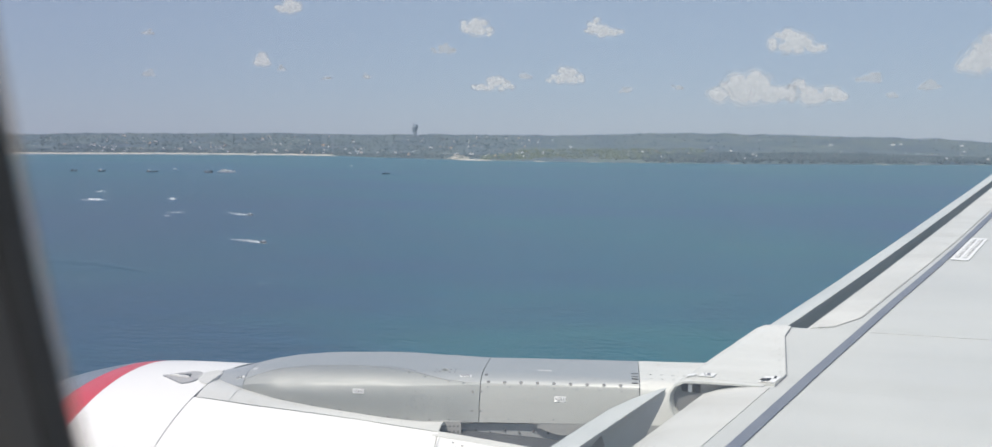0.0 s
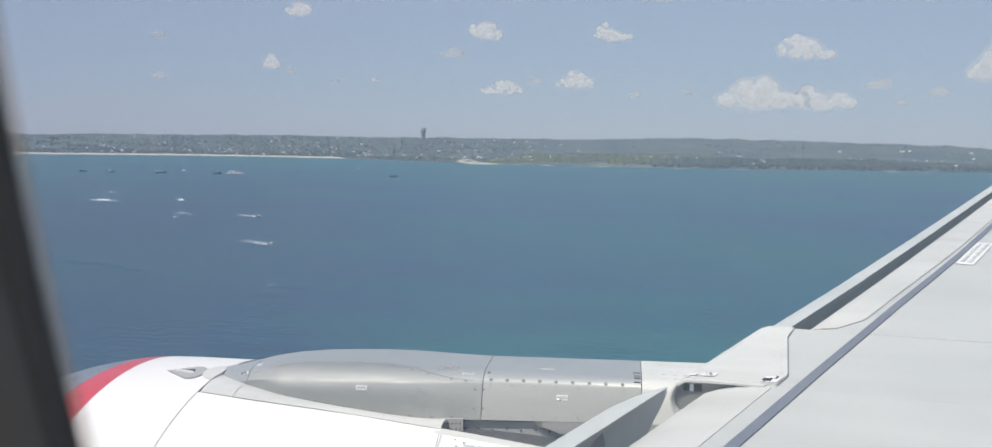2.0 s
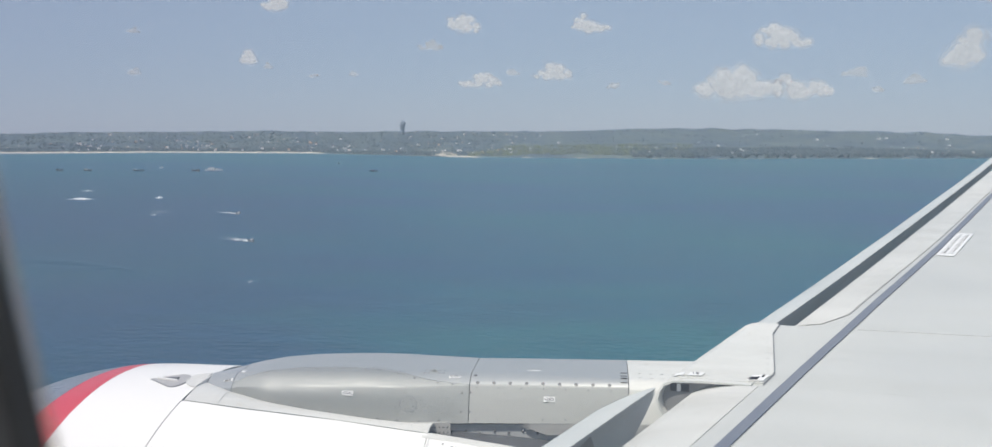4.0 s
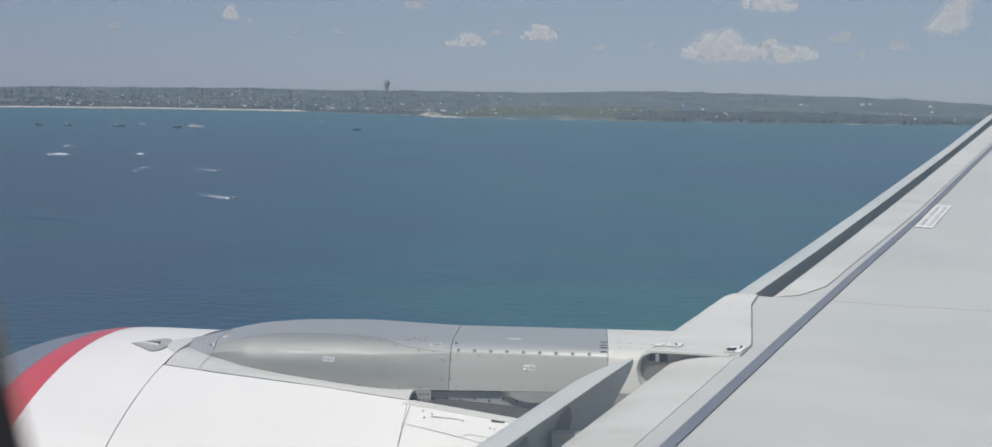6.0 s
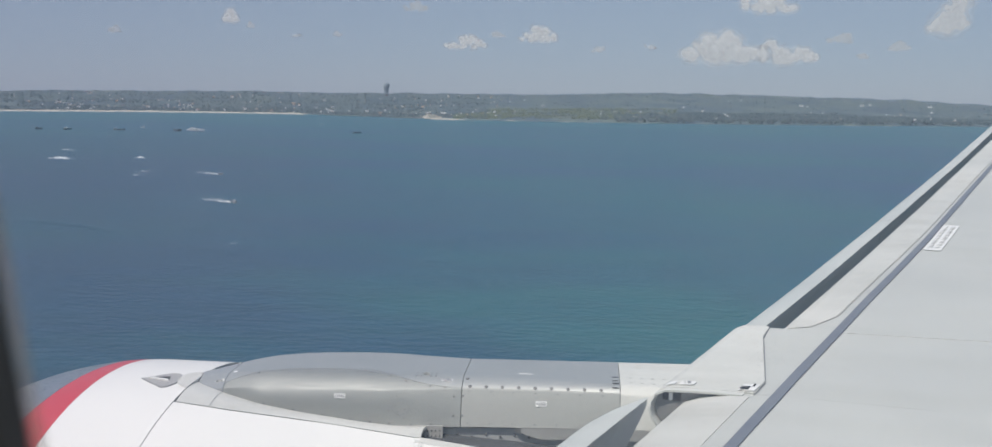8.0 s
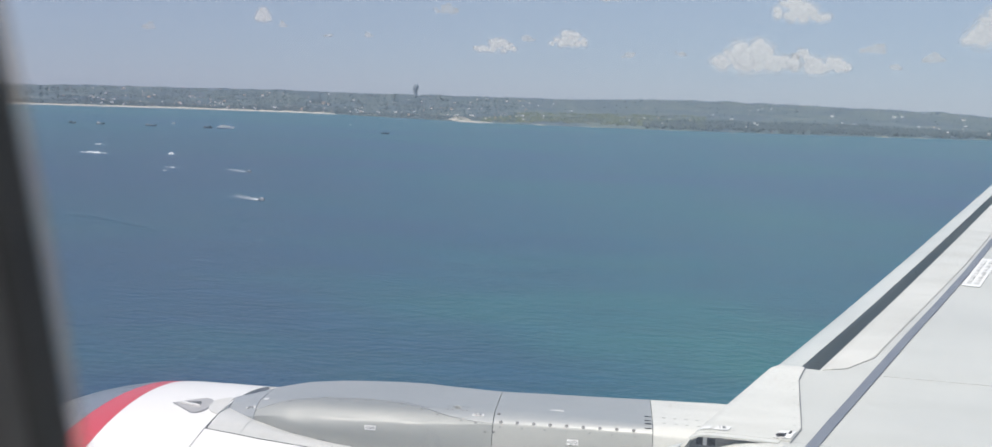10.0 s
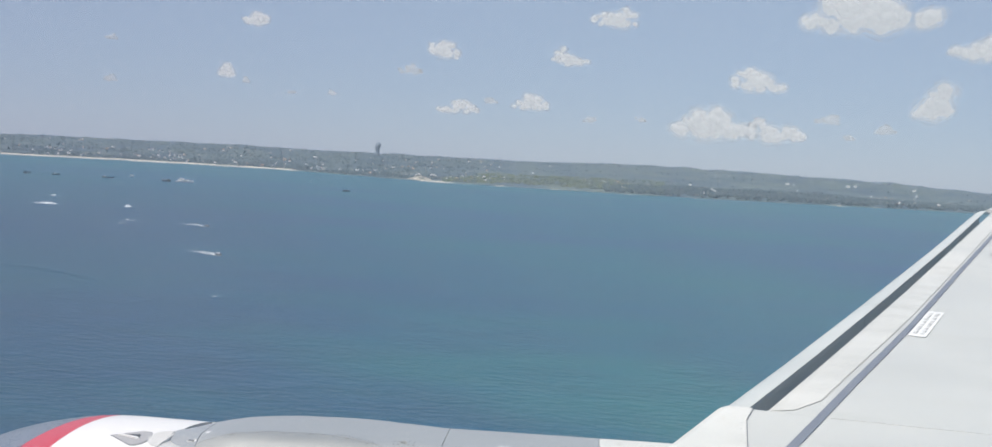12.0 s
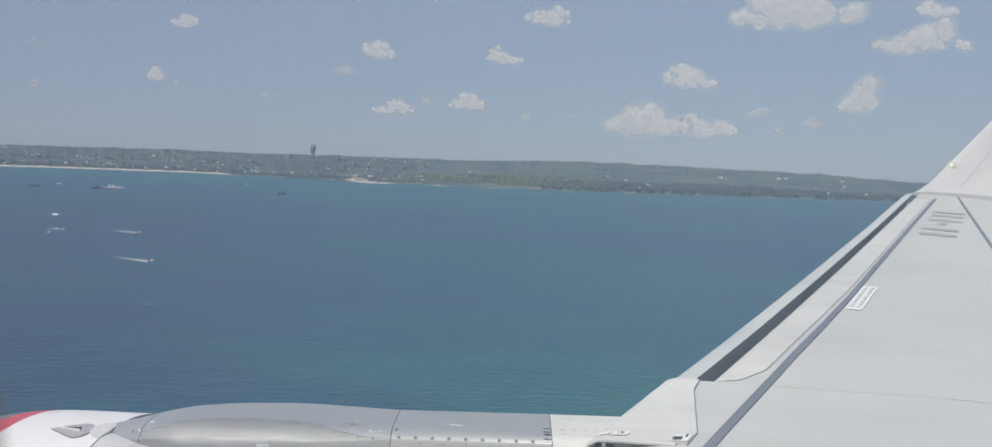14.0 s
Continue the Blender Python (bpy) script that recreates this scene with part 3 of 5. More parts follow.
# round access cover on the side panel
bm = bmesh.new()
cx, cv, cr = -0.775, 0.55, 0.034
ring = []
for i in range(32):
    a, b = math.tau * i / 32, math.tau * (i + 1) / 32
    q = [py(cx + math.cos(c) * r, cv + math.sin(c) * r / 0.165) - Vector((0, 0.0012, 0)) for c, r in ((a, cr), (b, cr), (b, cr + 0.0022), (a, cr + 0.0022))]
    o = [bm.verts.new(p) for p in q] + [bm.verts.new(p + Vector((0, 0.003, 0))) for p in q]
    for f in ((0, 1, 2, 3), (0, 4, 5, 1), (3, 2, 6, 7)):
        bm.faces.new([o[k] for k in f])
part("access_cover", bm, GREY_INK, side)
for i in range(8):
    a = math.tau * i / 8 + 0.3
    bm = bmesh.new()
    g = 0.022 if i % 2 else 0.052
    button(bm, py(cx + math.cos(a) * g, cv + math.sin(a) * g / 0.165), (0, -1, 0), 0.003, 0.001)
    part("rivet", bm, STEEL, side)
# handle recess
part("latch", decal(py, -0.70, -0.672, 1.565, 1.605, 0.003), SIDE_GREY, crown, "small recessed latch")
part("latch_plate", decal(py, -0.694, -0.680, 1.574, 1.596, 0.007), METAL, crown)
# stencilled labels
for text, x, v, par in (("423AL", -1.025, 0.80, side), ("422BL", -0.595, 1.40, crown), ("423CL", -0.205, 0.66, aft_side), ("421AL", -1.580, 1.42, nose)):
    w = 0.023
    tag = part("label_plate", decal(py, x - w, x + w, v - (0.075 if v < 1 else 0.035), v + (0.075 if v < 1 else 0.035), 0.0015), PLACARD, par, "small white stencil label")
    writing(text, py, x, v, 0.0155, tag, GREY_INK, 0.0035)
part("label_plate", decal(py, -0.305, -0.25, 1.76, 1.78, 0.0015), PLACARD, aft_top, "small white label")
part("label_plate", decal(py, -1.532, -1.512, 1.66, 1.74, 0.0015), PLACARD, crown, "small white label")

# ---------------------------------------------------------------- wing
A0 = Vector((0.80, 4.417, H - 0.965))
LEV = Vector((0.4923, 1.0, 0.0603))
TIPY = 14.75


def wing(y, c, dz=0.0):
    """A place on the wing: y out along the span, c aft of the leading edge line, dz above its surface."""
    p = A0 + LEV * (y - A0.y)
    return p + Vector((c, 0, dz - 0.05 * c - 0.010 * max(0.0, c) ** 2))


def chord(y):
    return interp(y, [(0, 6.2), (4.4, 4.2), (14.8, 1.75), (16, 1.6)])


wingt = thing("aircraft_wing", wing(8, 1.0, -0.25), "pale grey swept aircraft wing with lowered slats and an upturned tip", "aircraft wing", aboard=True)


def section(y, top, bottom_depth=0.32, aft=None):
    """A closed wing section: top is a list of (c, dz) from the front; the rest runs back along the underside."""
    ch = aft or chord(y)
    t = bottom_depth * (0.45 + 0.55 * ch / 4.5)
    back = [(0.5, 0), (1.0, 0), (ch * 0.5, 0), (ch * 0.8, 0), (ch, 0), (ch, -0.02), (ch * 0.75, -t * 0.5), (ch * 0.4, -t), (ch * 0.15, -t * 0.95), (0.05, -t * 0.75)]
    return [wing(y, c, d) for c, d in list(top) + back]


NOSE_OUT = [(0.03, -0.17), (0.035, -0.11), (0.055, -0.05), (0.075, -0.018), (0.10, -0.004), (0.16, 0.0), (0.25, 0.0), (0.32, 0.0), (0.40, 0.0)]
NOSE_IN = [(-0.12, -0.20), (-0.105, -0.14), (-0.085, -0.085), (-0.05, -0.045), (0.0, -0.026), (0.06, -0.012), (0.12, -0.004), (0.20, 0.0), (0.40, 0.0)]
NOSE_PY = [(-0.10, -0.20), (-0.14, -0.15), (-0.165, -0.11), (-0.176, -0.075), (-0.172, -0.045), (-0.155, -0.018), (-0.12, -0.004), (-0.04, 0.0), (0.05, 0.0), (0.20, 0.0), (0.40, 0.0)]
YI, YO = 3.60, 4.405
part("wing_skin_inboard", loft([section(y, NOSE_IN) for y in steps(0.60, YI, 10)]), WING_GREY, wingt, "pale grey painted wing skin")
bm = loft([section(y, NOSE_PY) for y in steps(YI + 0.001, YO - 0.001, 8)])
part("wing_skin_pylon", bm, WING_GREY, wingt)

def nose_out(y):
    """The fixed nose behind the outboard slats, a little further forward near the pylon."""
    k = interp(y, [(4.4, -0.040), (5.9, -0.016), (7.9, 0.0)])
    return [(c + k * max(0.0, 1 - c / 0.25), d) for c, d in NOSE_OUT]


outer = part("wing_skin_outboard", loft([section(y, nose_out(y)) for y in steps(YO, TIPY, 40)]), WING_GREY, wingt, "pale grey painted wing skin")


# the fixed nose inside the slat slot, grey paint darkened for the slot's shade
def slot_ring(y, prof):
    q = prof[:4]
    return [wing(y, c - 0.004, d) for c, d in q] + [wing(y, c + 0.01, d - 0.006) for c, d in q[::-1]]


part("slot_face_outboard", loft([slot_ring(y, nose_out(y)) for y in steps(YO + 0.002, TIPY - 0.1, 40)]), COVE, wingt, "grey slat slot face, darkened for its shade")
part("slot_face_inboard", loft([slot_ring(y, NOSE_IN) for y in steps(1.76, YI - 0.002, 24)]), COVE, wingt, "grey slat slot face, darkened for its shade")


# painted pale leading-edge panel over the pylon, with a stepped rear edge
def py_back(y):
    return interp(y, [(3.60, 0.196), (3.72, 0.193), (4.246, 0.015), (4.405, -0.008)])


def nose_at(k, prof):
    n = len(prof) - 1
    i = min(n - 1, int(k * n))
    t = k * n - i
    return prof[i][0] + (prof[i + 1][0] - prof[i][0]) * t, prof[i][1] + (prof[i + 1][1] - prof[i][1]) * t


def smooth_nose(c, prof):
    """Height of a profile's upper side at c."""
    return interp(c, prof)


def le_panel(y, k):
    b = py_back(y)
    c0 = -0.171
    c = c0 + (b - c0) * (max(0.0, k) ** 1.4)
    return wing(y, c, smooth_nose(c, NOSE_PY[4:]) + 0.006)


lep = part("leading_edge_panel", sheet(lambda y, k: le_panel(y, 1 - k), steps(YI - 0.004, YO, 24), steps(0, 1, 30), 0.010), FAIR_GREY, wingt, "pale painted leading edge panel over the pylon")


def edge_back(y):
    return interp(y, [(4.41, 0.03), (4.425, 0.10), (4.455, 0.155), (4.65, 0.226), (5.2, 0.238), (6.0, 0.262), (6.8, 0.280), (8.8, 0.288), (13.9, 0.30)])


def edge_strip(y, k):
    front = 0.080 + interp(y, [(4.4, -0.036), (5.9, -0.014), (7.9, 0.0)])
    c = edge_back(y) + (front - edge_back(y)) * k
    return wing(y, c, smooth_nose(c, nose_out(y)[3:]) + 0.0035)


part("leading_edge_strip", sheet(edge_strip, steps(4.428, 4.70, 24) + steps(4.8, 13.9, 50), steps(0, 1, 10), 0.006), EDGE_PALE, wingt, "pale worn leading edge strip")
part("leading_edge_strip", sheet(lambda y, k: (lambda c: wing(y, c, smooth_nose(c, NOSE_IN) + 0.0035))(0.186 - 0.27 * k), steps(1.80, YI - 0.035, 20), steps(0, 1, 16), 0.006), EDGE_PALE, wingt, "pale worn leading edge strip")


def joint_strip(pts, width, lift, material, parent, name, label=""):
    """A thin raised or painted line on the wing through (y, c) points."""
    bm = bmesh.new()
    n = 14
    q = []
    for (y0, c0), (y1, c1) in zip(pts, pts[1:]):
        q += [(y0 + (y1 - y0) * i / n, c0 + (c1 - c0) * i / n) for i in range(n)]
    q.append(pts[-1])
    rows = []
    for i, (y, c) in enumerate(q):
        a, b = q[max(0, i - 1)], q[min(len(q) - 1, i + 1)]
        d = (wing(b[0], b[1]) - wing(a[0], a[1])).normalized()
        s = d.cross(Vector((0, 0, 1))).normalized() * width / 2
        p = wing(y, c, lift)
        rows.append([bm.verts.new(v) for v in (p - s, p + s, p + s - Vector((0, 0, 0.003)), p - s - Vector((0, 0, 0.003)))])
    for r0, r1 in zip(rows, rows[1:]):
        for j in range(4):
            bm.faces.new((r0[j], r0[(j + 1) % 4], r1[(j + 1) % 4], r1[j]))
    return part(name, bm, material, parent, label)


joint_strip([(3.585, 0.20), (3.72, 0.197), (4.246, 0.019), (4.40, -0.004)], 0.0035, 0.004, GREY_INK, lep, "panel_joint")
for i in range(7):
    y = 3.74 + 0.075 * i
    part("fastener", decal(lambda a, b: wing(b, a, 0.006), py_back(y) - 0.026, py_back(y) - 0.018, y - 0.0015, y + 0.0015, 0.001, 1, 1), SEAM, lep)
for y, c in ((3.63, -0.02), (3.63, 0.07), (3.62, -0.10), (3.80, -0.135), (3.95, -0.13), (4.10, -0.12)):
    part("fastener", decal(lambda a, b: wing(b, a, smooth_nose(a, NOSE_PY[4:]) + 0.006), c - 0.0035, c + 0.0035, y - 0.0015, y + 0.0015, 0.001, 1, 1), SEAM, lep)


def on_top(c, y):
    return wing(y, c, 0.006 + smooth_nose(c, NOSE_PY[4:]))


# placards by the pylon
pl = part("marking_plate", decal(on_top, 0.132, 0.192, 3.605, 3.672, 0.003, 2, 2), PLACARD, lep, "white marking plate")
part("marking_square", decal(on_top, 0.137, 0.167, 3.610, 3.638, 0.008, 1, 1), INK, pl, "black square mark")
part("marking_bar", decal(on_top, 0.172, 0.180, 3.645, 3.663, 0.008, 1, 1), INK, pl)
p2 = part("marking_plate", decal(on_top, -0.09, -0.035, 3.615, 3.650, 0.003, 2, 2), PLACARD, lep, "white marking plate")
writing("18", lambda a, b: on_top(a, b), -0.063, 3.632, 0.030, p2, GREY_INK, 0.008)
part("marking_plate", decal(on_top, -0.135, -0.105, 3.615, 3.645, 0.003, 2, 2), PLACARD, lep)

# the open end of the slat bay beside the pylon: a closing plate, the bay's shade put into its dark grey, with black and
# white marks
CAP_GREY = painted("bay_shade_grey", (0.20, 0.205, 0.21), (0.26, 0.26, 0.26), 0.6, 0.2)
bay = thing("slat_bay", wing(3.55, -0.12, -0.20), "grey slat bay end with black and white marks beside the pylon", "slat bay", aboard=True)
YB = YI - 0.006
rim = [(0.16, -0.012), (0.05, -0.010), (-0.04, -0.010), (-0.115, -0.012), (-0.147, -0.024), (-0.162, -0.048), (-0.166, -0.076), (-0.156, -0.108), (-0.13, -0.146), (-0.09, -0.19), (0.10, -0.19)]
bm = bmesh.new()
f0, f1 = [bm.verts.new(wing(YB, c, d)) for c, d in rim], [bm.verts.new(wing(YB + 0.02, c, d)) for c, d in rim]
bm.faces.new(f0)
bm.faces.new(f1[::-1])
for i in range(len(rim)):
    k = (i + 1) % len(rim)
    bm.faces.new((f0[i], f1[i], f1[k], f0[k]))
part("end_plate", bm, CAP_GREY, bay, "closing plate, bay shade in its dark grey", smooth=False)
# the lip curling round it
prof = [(0.16, 0.004), (0.05, 0.005), (-0.04, 0.004), (-0.12, 0.0), (-0.157, -0.016), (-0.175, -0.044), (-0.180, -0.076), (-0.169, -0.113), (-0.142, -0.153), (-0.10, -0.20)]
bm = sheet(lambda s, y: wing(y, *nose_at(max(0.0, min(0.99999, 1 - s)), prof)), steps(0, 1, 27), steps(YI - 0.030, YI + 0.01, 2), 0.008)
part("lip", bm, FAIR_GREY, bay, "pale curled lip")


def plate(x, z):
    return wing(YB - 0.001, x, z)


for c0, c1, mat in ((-0.138, -0.116, INK), (-0.114, -0.101, PLACARD), (-0.098, -0.070, INK)):
    part("marking_square", decal(plate, c0, c1, -0.046, -0.018, 0.002, 1, 1), mat, bay)

# dark sealant stripe along the front spar, panel lines and the walkway line
stripe = joint_strip([(1.8, 0.268), (3.8, 0.280), (4.45, 0.290), (5.0, 0.297), (5.7, 0.314), (6.5, 0.329), (8.7, 0.334), (14.1, 0.362)], 0.040, 0.0045, STRIPE, wingt, "spar_stripe", "dark blue-grey stripe along the spar")
joint_strip([(4.427, 0.10), (4.455, 0.160), (4.65, 0.231), (5.2, 0.243), (6.0, 0.267), (6.8, 0.285), (8.8, 0.293), (13.9, 0.305)], 0.0045, 0.004, FAINT, wingt, "panel_joint")
CHORD_SEAM = Mat("faint_chordwise_seam", (0.56, 0.56, 0.55), 0.55).m
joint_strip([(4.41, 0.33), (4.44, 0.70), (4.475, 1.02), (4.52, 2.4)], 0.0025, 0.0025, CHORD_SEAM, wingt, "panel_joint")
joint_strip([(15.0, 0.62), (12.1, 0.95), (9.84, 1.21), (7.5, 1.47)], 0.035, 0.0045, STRIPE, wingt, "walkway_line", "dark walkway line")


# slats
def slat_cove(y, shift, k=1.0):
    """The hollow back of a slat, its grey paint darkened for the shade inside."""
    prof = [(-0.066, -0.232), (-0.070, -0.20), (-0.094, -0.14), (-0.079, -0.086), (-0.050, -0.042), (-0.022, -0.016), (-0.008, -0.006), (-0.028, -0.010), (-0.060, -0.034), (-0.092, -0.08), (-0.11, -0.14), (-0.08, -0.21)]
    return [wing(y, c * k + shift, d * k) for c, d in prof]


def slat_ring(y, shift, k=1.0):
    prof = [(-0.002, 0.002), (-0.04, -0.002), (-0.078, -0.010), (-0.12, -0.030), (-0.155, -0.058), (-0.185, -0.095), (-0.205, -0.14), (-0.20, -0.18), (-0.16, -0.215), (-0.07, -0.235),
            (-0.075, -0.20), (-0.10, -0.14), (-0.085, -0.085), (-0.055, -0.040), (-0.026, -0.014), (-0.004, -0.003)]
    return [wing(y, c * k + shift, d * k) for c, d in prof]


slat_o = thing("outboard_slat", wing(9, -0.1, -0.2), "pale painted leading edge slat, extended ahead of the wing", "slat", "leading edge slats", aboard=True)
def slat_shift(y):
    return interp(y, [(4.4, -0.025), (5.4, -0.005), (7.2, 0.01), (10.6, 0.02), (14.7, -0.005)])


cuts = [4.41, 7.05, 9.75, 12.4, 14.68]
for a, b in zip(cuts, cuts[1:]):
    part("slat_section", loft([slat_ring(y, slat_shift(y)) for y in steps(a + 0.004, b - 0.004, 10)]), SLAT_PALE, slat_o)
    part("slat_cove", loft([slat_cove(y, slat_shift(y)) for y in steps(a + 0.006, b - 0.006, 10)]), COVE, slat_o, "hollow back of the slat, grey darkened for shade")
slat_i = thing("inboard_slat", wing(2.8, -0.25, -0.2), "pale painted inboard slat, extended ahead of the wing", "slat", "leading edge slats", aboard=True)


def end_taper(y):
    return interp(y, [(1.7, 1.0), (3.30, 1.0), (3.40, 0.75), (3.47, 0.30), (3.485, 0.1)])


part("slat_section", loft([slat_ring(y, -0.140, end_taper(y)) for y in steps(1.8, 3.3, 10) + steps(3.32, 3.485, 10)]), SLAT_PALE, slat_i)
part("slat_cove", loft([slat_cove(y, -0.140, end_taper(y)) for y in steps(1.81, 3.3, 10) + steps(3.32, 3.48, 10)]), COVE, slat_i, "hollow back of the slat, grey darkened for shade")
for y in (1.95, 2.25, 2.55, 2.85, 3.1):
    bm = bmesh.new()
    rib = [bm.verts.new(wing(y, c - 0.140, d)) for c, d in ((-0.066, -0.228), (-0.090, -0.14), (-0.075, -0.084), (-0.040, -0.040), (-0.030, -0.075), (-0.045, -0.15), (-0.040, -0.225))]
    bm.faces.new(rib)
    bmesh.ops.solidify(bm, geom=bm.faces[:], thickness=0.006)
    part("rib", bm, LEDGE_GREY, slat_i, smooth=False)
for y in (2.45, 3.05):
    bm = bmesh.new()
    box(bm, wing(y - 0.02, -0.2, -0.17), wing(y + 0.02, 0.05, -0.10))
    part("slat_track", bm, LEDGE_GREY, slat_i, "grey slat track")

# placards and registration on the wing's upper skin
def top_skin(c, y):
    return wing(y, c, 0.0)


FAINT_INK = Mat("faded_ink", (0.36, 0.37, 0.38), 0.6).m
PALE_INK = Mat("pale_ink", (0.50, 0.51, 0.52), 0.6).m
plac = part("placard", decal(top_skin, 0.356, 0.462, 6.17, 6.98, 0.004, 2, 6), PLACARD, wingt, "white warning placard with two lines of writing")
rnd = random.Random(4)
for c0 in (0.374, 0.418):
    y = 6.23
    while y < 6.90:
        w = rnd.choice((0.05, 0.09, 0.12, 0.07))
        w = min(w, 6.93 - y)
        for i in range(max(1, int(w / 0.022))):
            part("text_bar", decal(top_skin, c0, c0 + 0.026, y + i * 0.022, y + i * 0.022 + 0.010, 0.008, 1, 1), PALE_INK, plac)
        y += w + 0.025
# the registration: plain bars of its size and colour
for y0 in (10.08, 10.52, 11.38, 11.84, 12.28):
    part("registration_bar", decal(top_skin, 0.47, 0.86, y0, y0 + 0.19, 0.004, 3, 2), FAINT_INK, wingt, "grey registration mark")
part("registration_bar", decal(top_skin, 0.62, 0.69, 11.02, 11.24, 0.004, 2, 2), FAINT_INK, wingt, "grey registration mark")

# upturned tip
def tip_ring(le, ch, lean, thick):
    """A thin section of the upturned tip; lean is the way its thickness points."""
    out = []
    for u, t in ((0, 0), (0.03, 0.5), (0.12, 0.9), (0.35, 1.0), (0.7, 0.6), (1.0, 0.03), (1.0, -0.03), (0.7, -0.6), (0.35, -1.0), (0.12, -0.9), (0.03, -0.5)):
        out.append(Vector(le) + Vector((u * ch, 0, -0.03 * u * ch)) + Vector(lean) * t * thick)
    return out


TIP = [((5.83, 14.70, -0.345), 1.72, (0, -0.05, 1), 0.045), ((6.02, 14.92, -0.30), 1.66, (0, -0.25, 0.97), 0.05), ((6.265, 15.12, -0.185), 1.55, (0, -0.5, 0.87), 0.05),
       ((6.45, 15.28, -0.06), 1.46, (0, -0.75, 0.66), 0.05), ((6.63, 15.41, 0.075), 1.38, (0, -0.88, 0.47), 0.045), ((7.05, 15.66, 0.42), 1.18, (0, -0.94, 0.34), 0.04),
       ((7.48, 15.92, 0.78), 1.0, (0, -0.94, 0.34), 0.035), ((8.3, 16.40, 1.45), 0.62, (0, -0.94, 0.34), 0.02)]
# white paint greyed, the fin's slight shade being put into it
TIP_WHITE = painted("shaded_tip_white", (0.53, 0.535, 0.53), (0.58, 0.58, 0.57), 0.45, 0.1)
TAN = painted("tan_lamp_fairing", (0.52, 0.46, 0.38), (0.58, 0.52, 0.44), 0.5, 0.1)
LENS = Mat("lamp_glass", (0.85, 0.87, 0.88), 0.08).m
tipt = thing("wing_tip", (6.2, 15.0, H - 0.4), "white upturned wing tip with a small light", "wing tip", aboard=True)
part("tip_fin", loft([tip_ring(Vector(le) + Vector((0, 0, H)), ch, lean, th) for le, ch, lean, th in TIP]), TIP_WHITE, tipt, "white painted fin")
for nm, r, h, mat, lab, off in (("lamp_fairing", 0.075, 0.012, TAN, "tan lamp fairing", 0.0), ("light_lens", 0.032, 0.022, LENS, "small clear lamp lens", 0.010)):
    bm = bmesh.new()
    n = Vector((-0.45, -0.80, 0.38)).normalized()
    button(bm, Vector((6.70, 15.375, 0.085 + H)) + n * off, n, r, h, 18)
    part(nm, bm, mat, tipt, lab)
rows = [tip_ring(Vector(le) + Vector((0.34 * ch, 0, H - 0.01 * ch)) + Vector(lean) * th * 1.04, 0.010, lean, 0.003) for le, ch, lean, th in TIP[1:]]
part("panel_joint", loft(rows), SEAM, tipt)

# ---------------------------------------------------------------- cabin round the camera
YW = 0.40
HAZE = 0.14


def win_edge(z):
    return -0.2525 - 0.1340 * z + 0.0548 * z * z - 0.4929 * z ** 3


def win_loop(grow, y, n=20):
    """The window's outline at depth y, grown outward by grow."""
    zl, zh, xr = -0.46 - grow, 0.44 + grow, 0.62 + grow
    pts = [(win_edge(z) - grow, z) for z in steps(-0.36, 0.34, n)]
    x0, z0 = pts[-1]
    for a in steps(0, 90, 8)[1:]:
        pts.append((x0 + 0.10 * (1 - math.cos(radians(a))), z0 + (zh - z0) * math.sin(radians(a))))
    pts += [(x, zh) for x in steps(x0 + 0.2, xr - 0.15, 4)]
    pts += [(xr - 0.1 + 0.1 * math.sin(radians(a)), zh - 0.1 + 0.1 * math.cos(radians(a))) for a in steps(0, 90, 6)]
    pts += [(xr - 0.1 + 0.1 * math.cos(radians(a)), zl + 0.1 - 0.1 * math.sin(radians(a))) for a in steps(0, 90, 6)]
    x1, z1 = pts[0]
    pts += [(x, zl) for x in steps(xr - 0.2, x1 + 0.2, 4)]
    for a in steps(90, 0, 8)[:-1]:
        pts.append((x1 + 0.10 * (1 - math.cos(radians(a))), z1 + (zl - z1) * math.sin(radians(a))))
    return [Vector((x, y, z + H)) for x, z in pts]


window = thing("window_1", (0.15, YW, H - 0.46), "oval cabin window with a dark rubber seal", "window", kind="structure", aboard=True)
def band(loops):
    bm = bmesh.new()
    vs = [[bm.verts.new(p) for p in l] for l in loops]
    n = len(vs[0])
    for a, b in zip(vs, vs[1:]):
        for j in range(n):
            bm.faces.new((a[j], a[(j + 1) % n], b[(j + 1) % n], b[j]))
    return bm


part("rubber_seal", band([win_loop(0.02, YW + 0.012), win_loop(0.0, YW), win_loop(0.0015, YW - 0.006), win_loop(0.0030, YW - 0.011), win_loop(0.0050, YW - 0.0135), win_loop(0.03, YW - 0.0125), win_loop(0.03, YW + 0.012), win_loop(0.02, YW + 0.012)]), RUBBER, window, "black rubber window seal")
part("inner_frame", band([win_loop(0.0065, YW - 0.013), win_loop(0.0055, YW - 0.0145), win_loop(0.0060, YW - 0.018), win_loop(0.009, YW - 0.028), win_loop(0.016, YW - 0.038), win_loop(0.03, YW - 0.030), win_loop(0.03, YW - 0.013), win_loop(0.0065, YW - 0.013)]), FRAME_GREY, window, "dark grey inner window frame")
# half-clear tan band, added to imitate the frame edge's blurred warm fringe
FRINGE = bpy.data.materials.new("blur_fringe_tan")
FRINGE.use_nodes = True
nt = FRINGE.node_tree
nt.nodes.remove(nt.nodes["Principled BSDF"])
b1, b2, b3 = nt.nodes.new("ShaderNodeBsdfTransparent"), nt.nodes.new("ShaderNodeBsdfDiffuse"), nt.nodes.new("ShaderNodeMixShader")
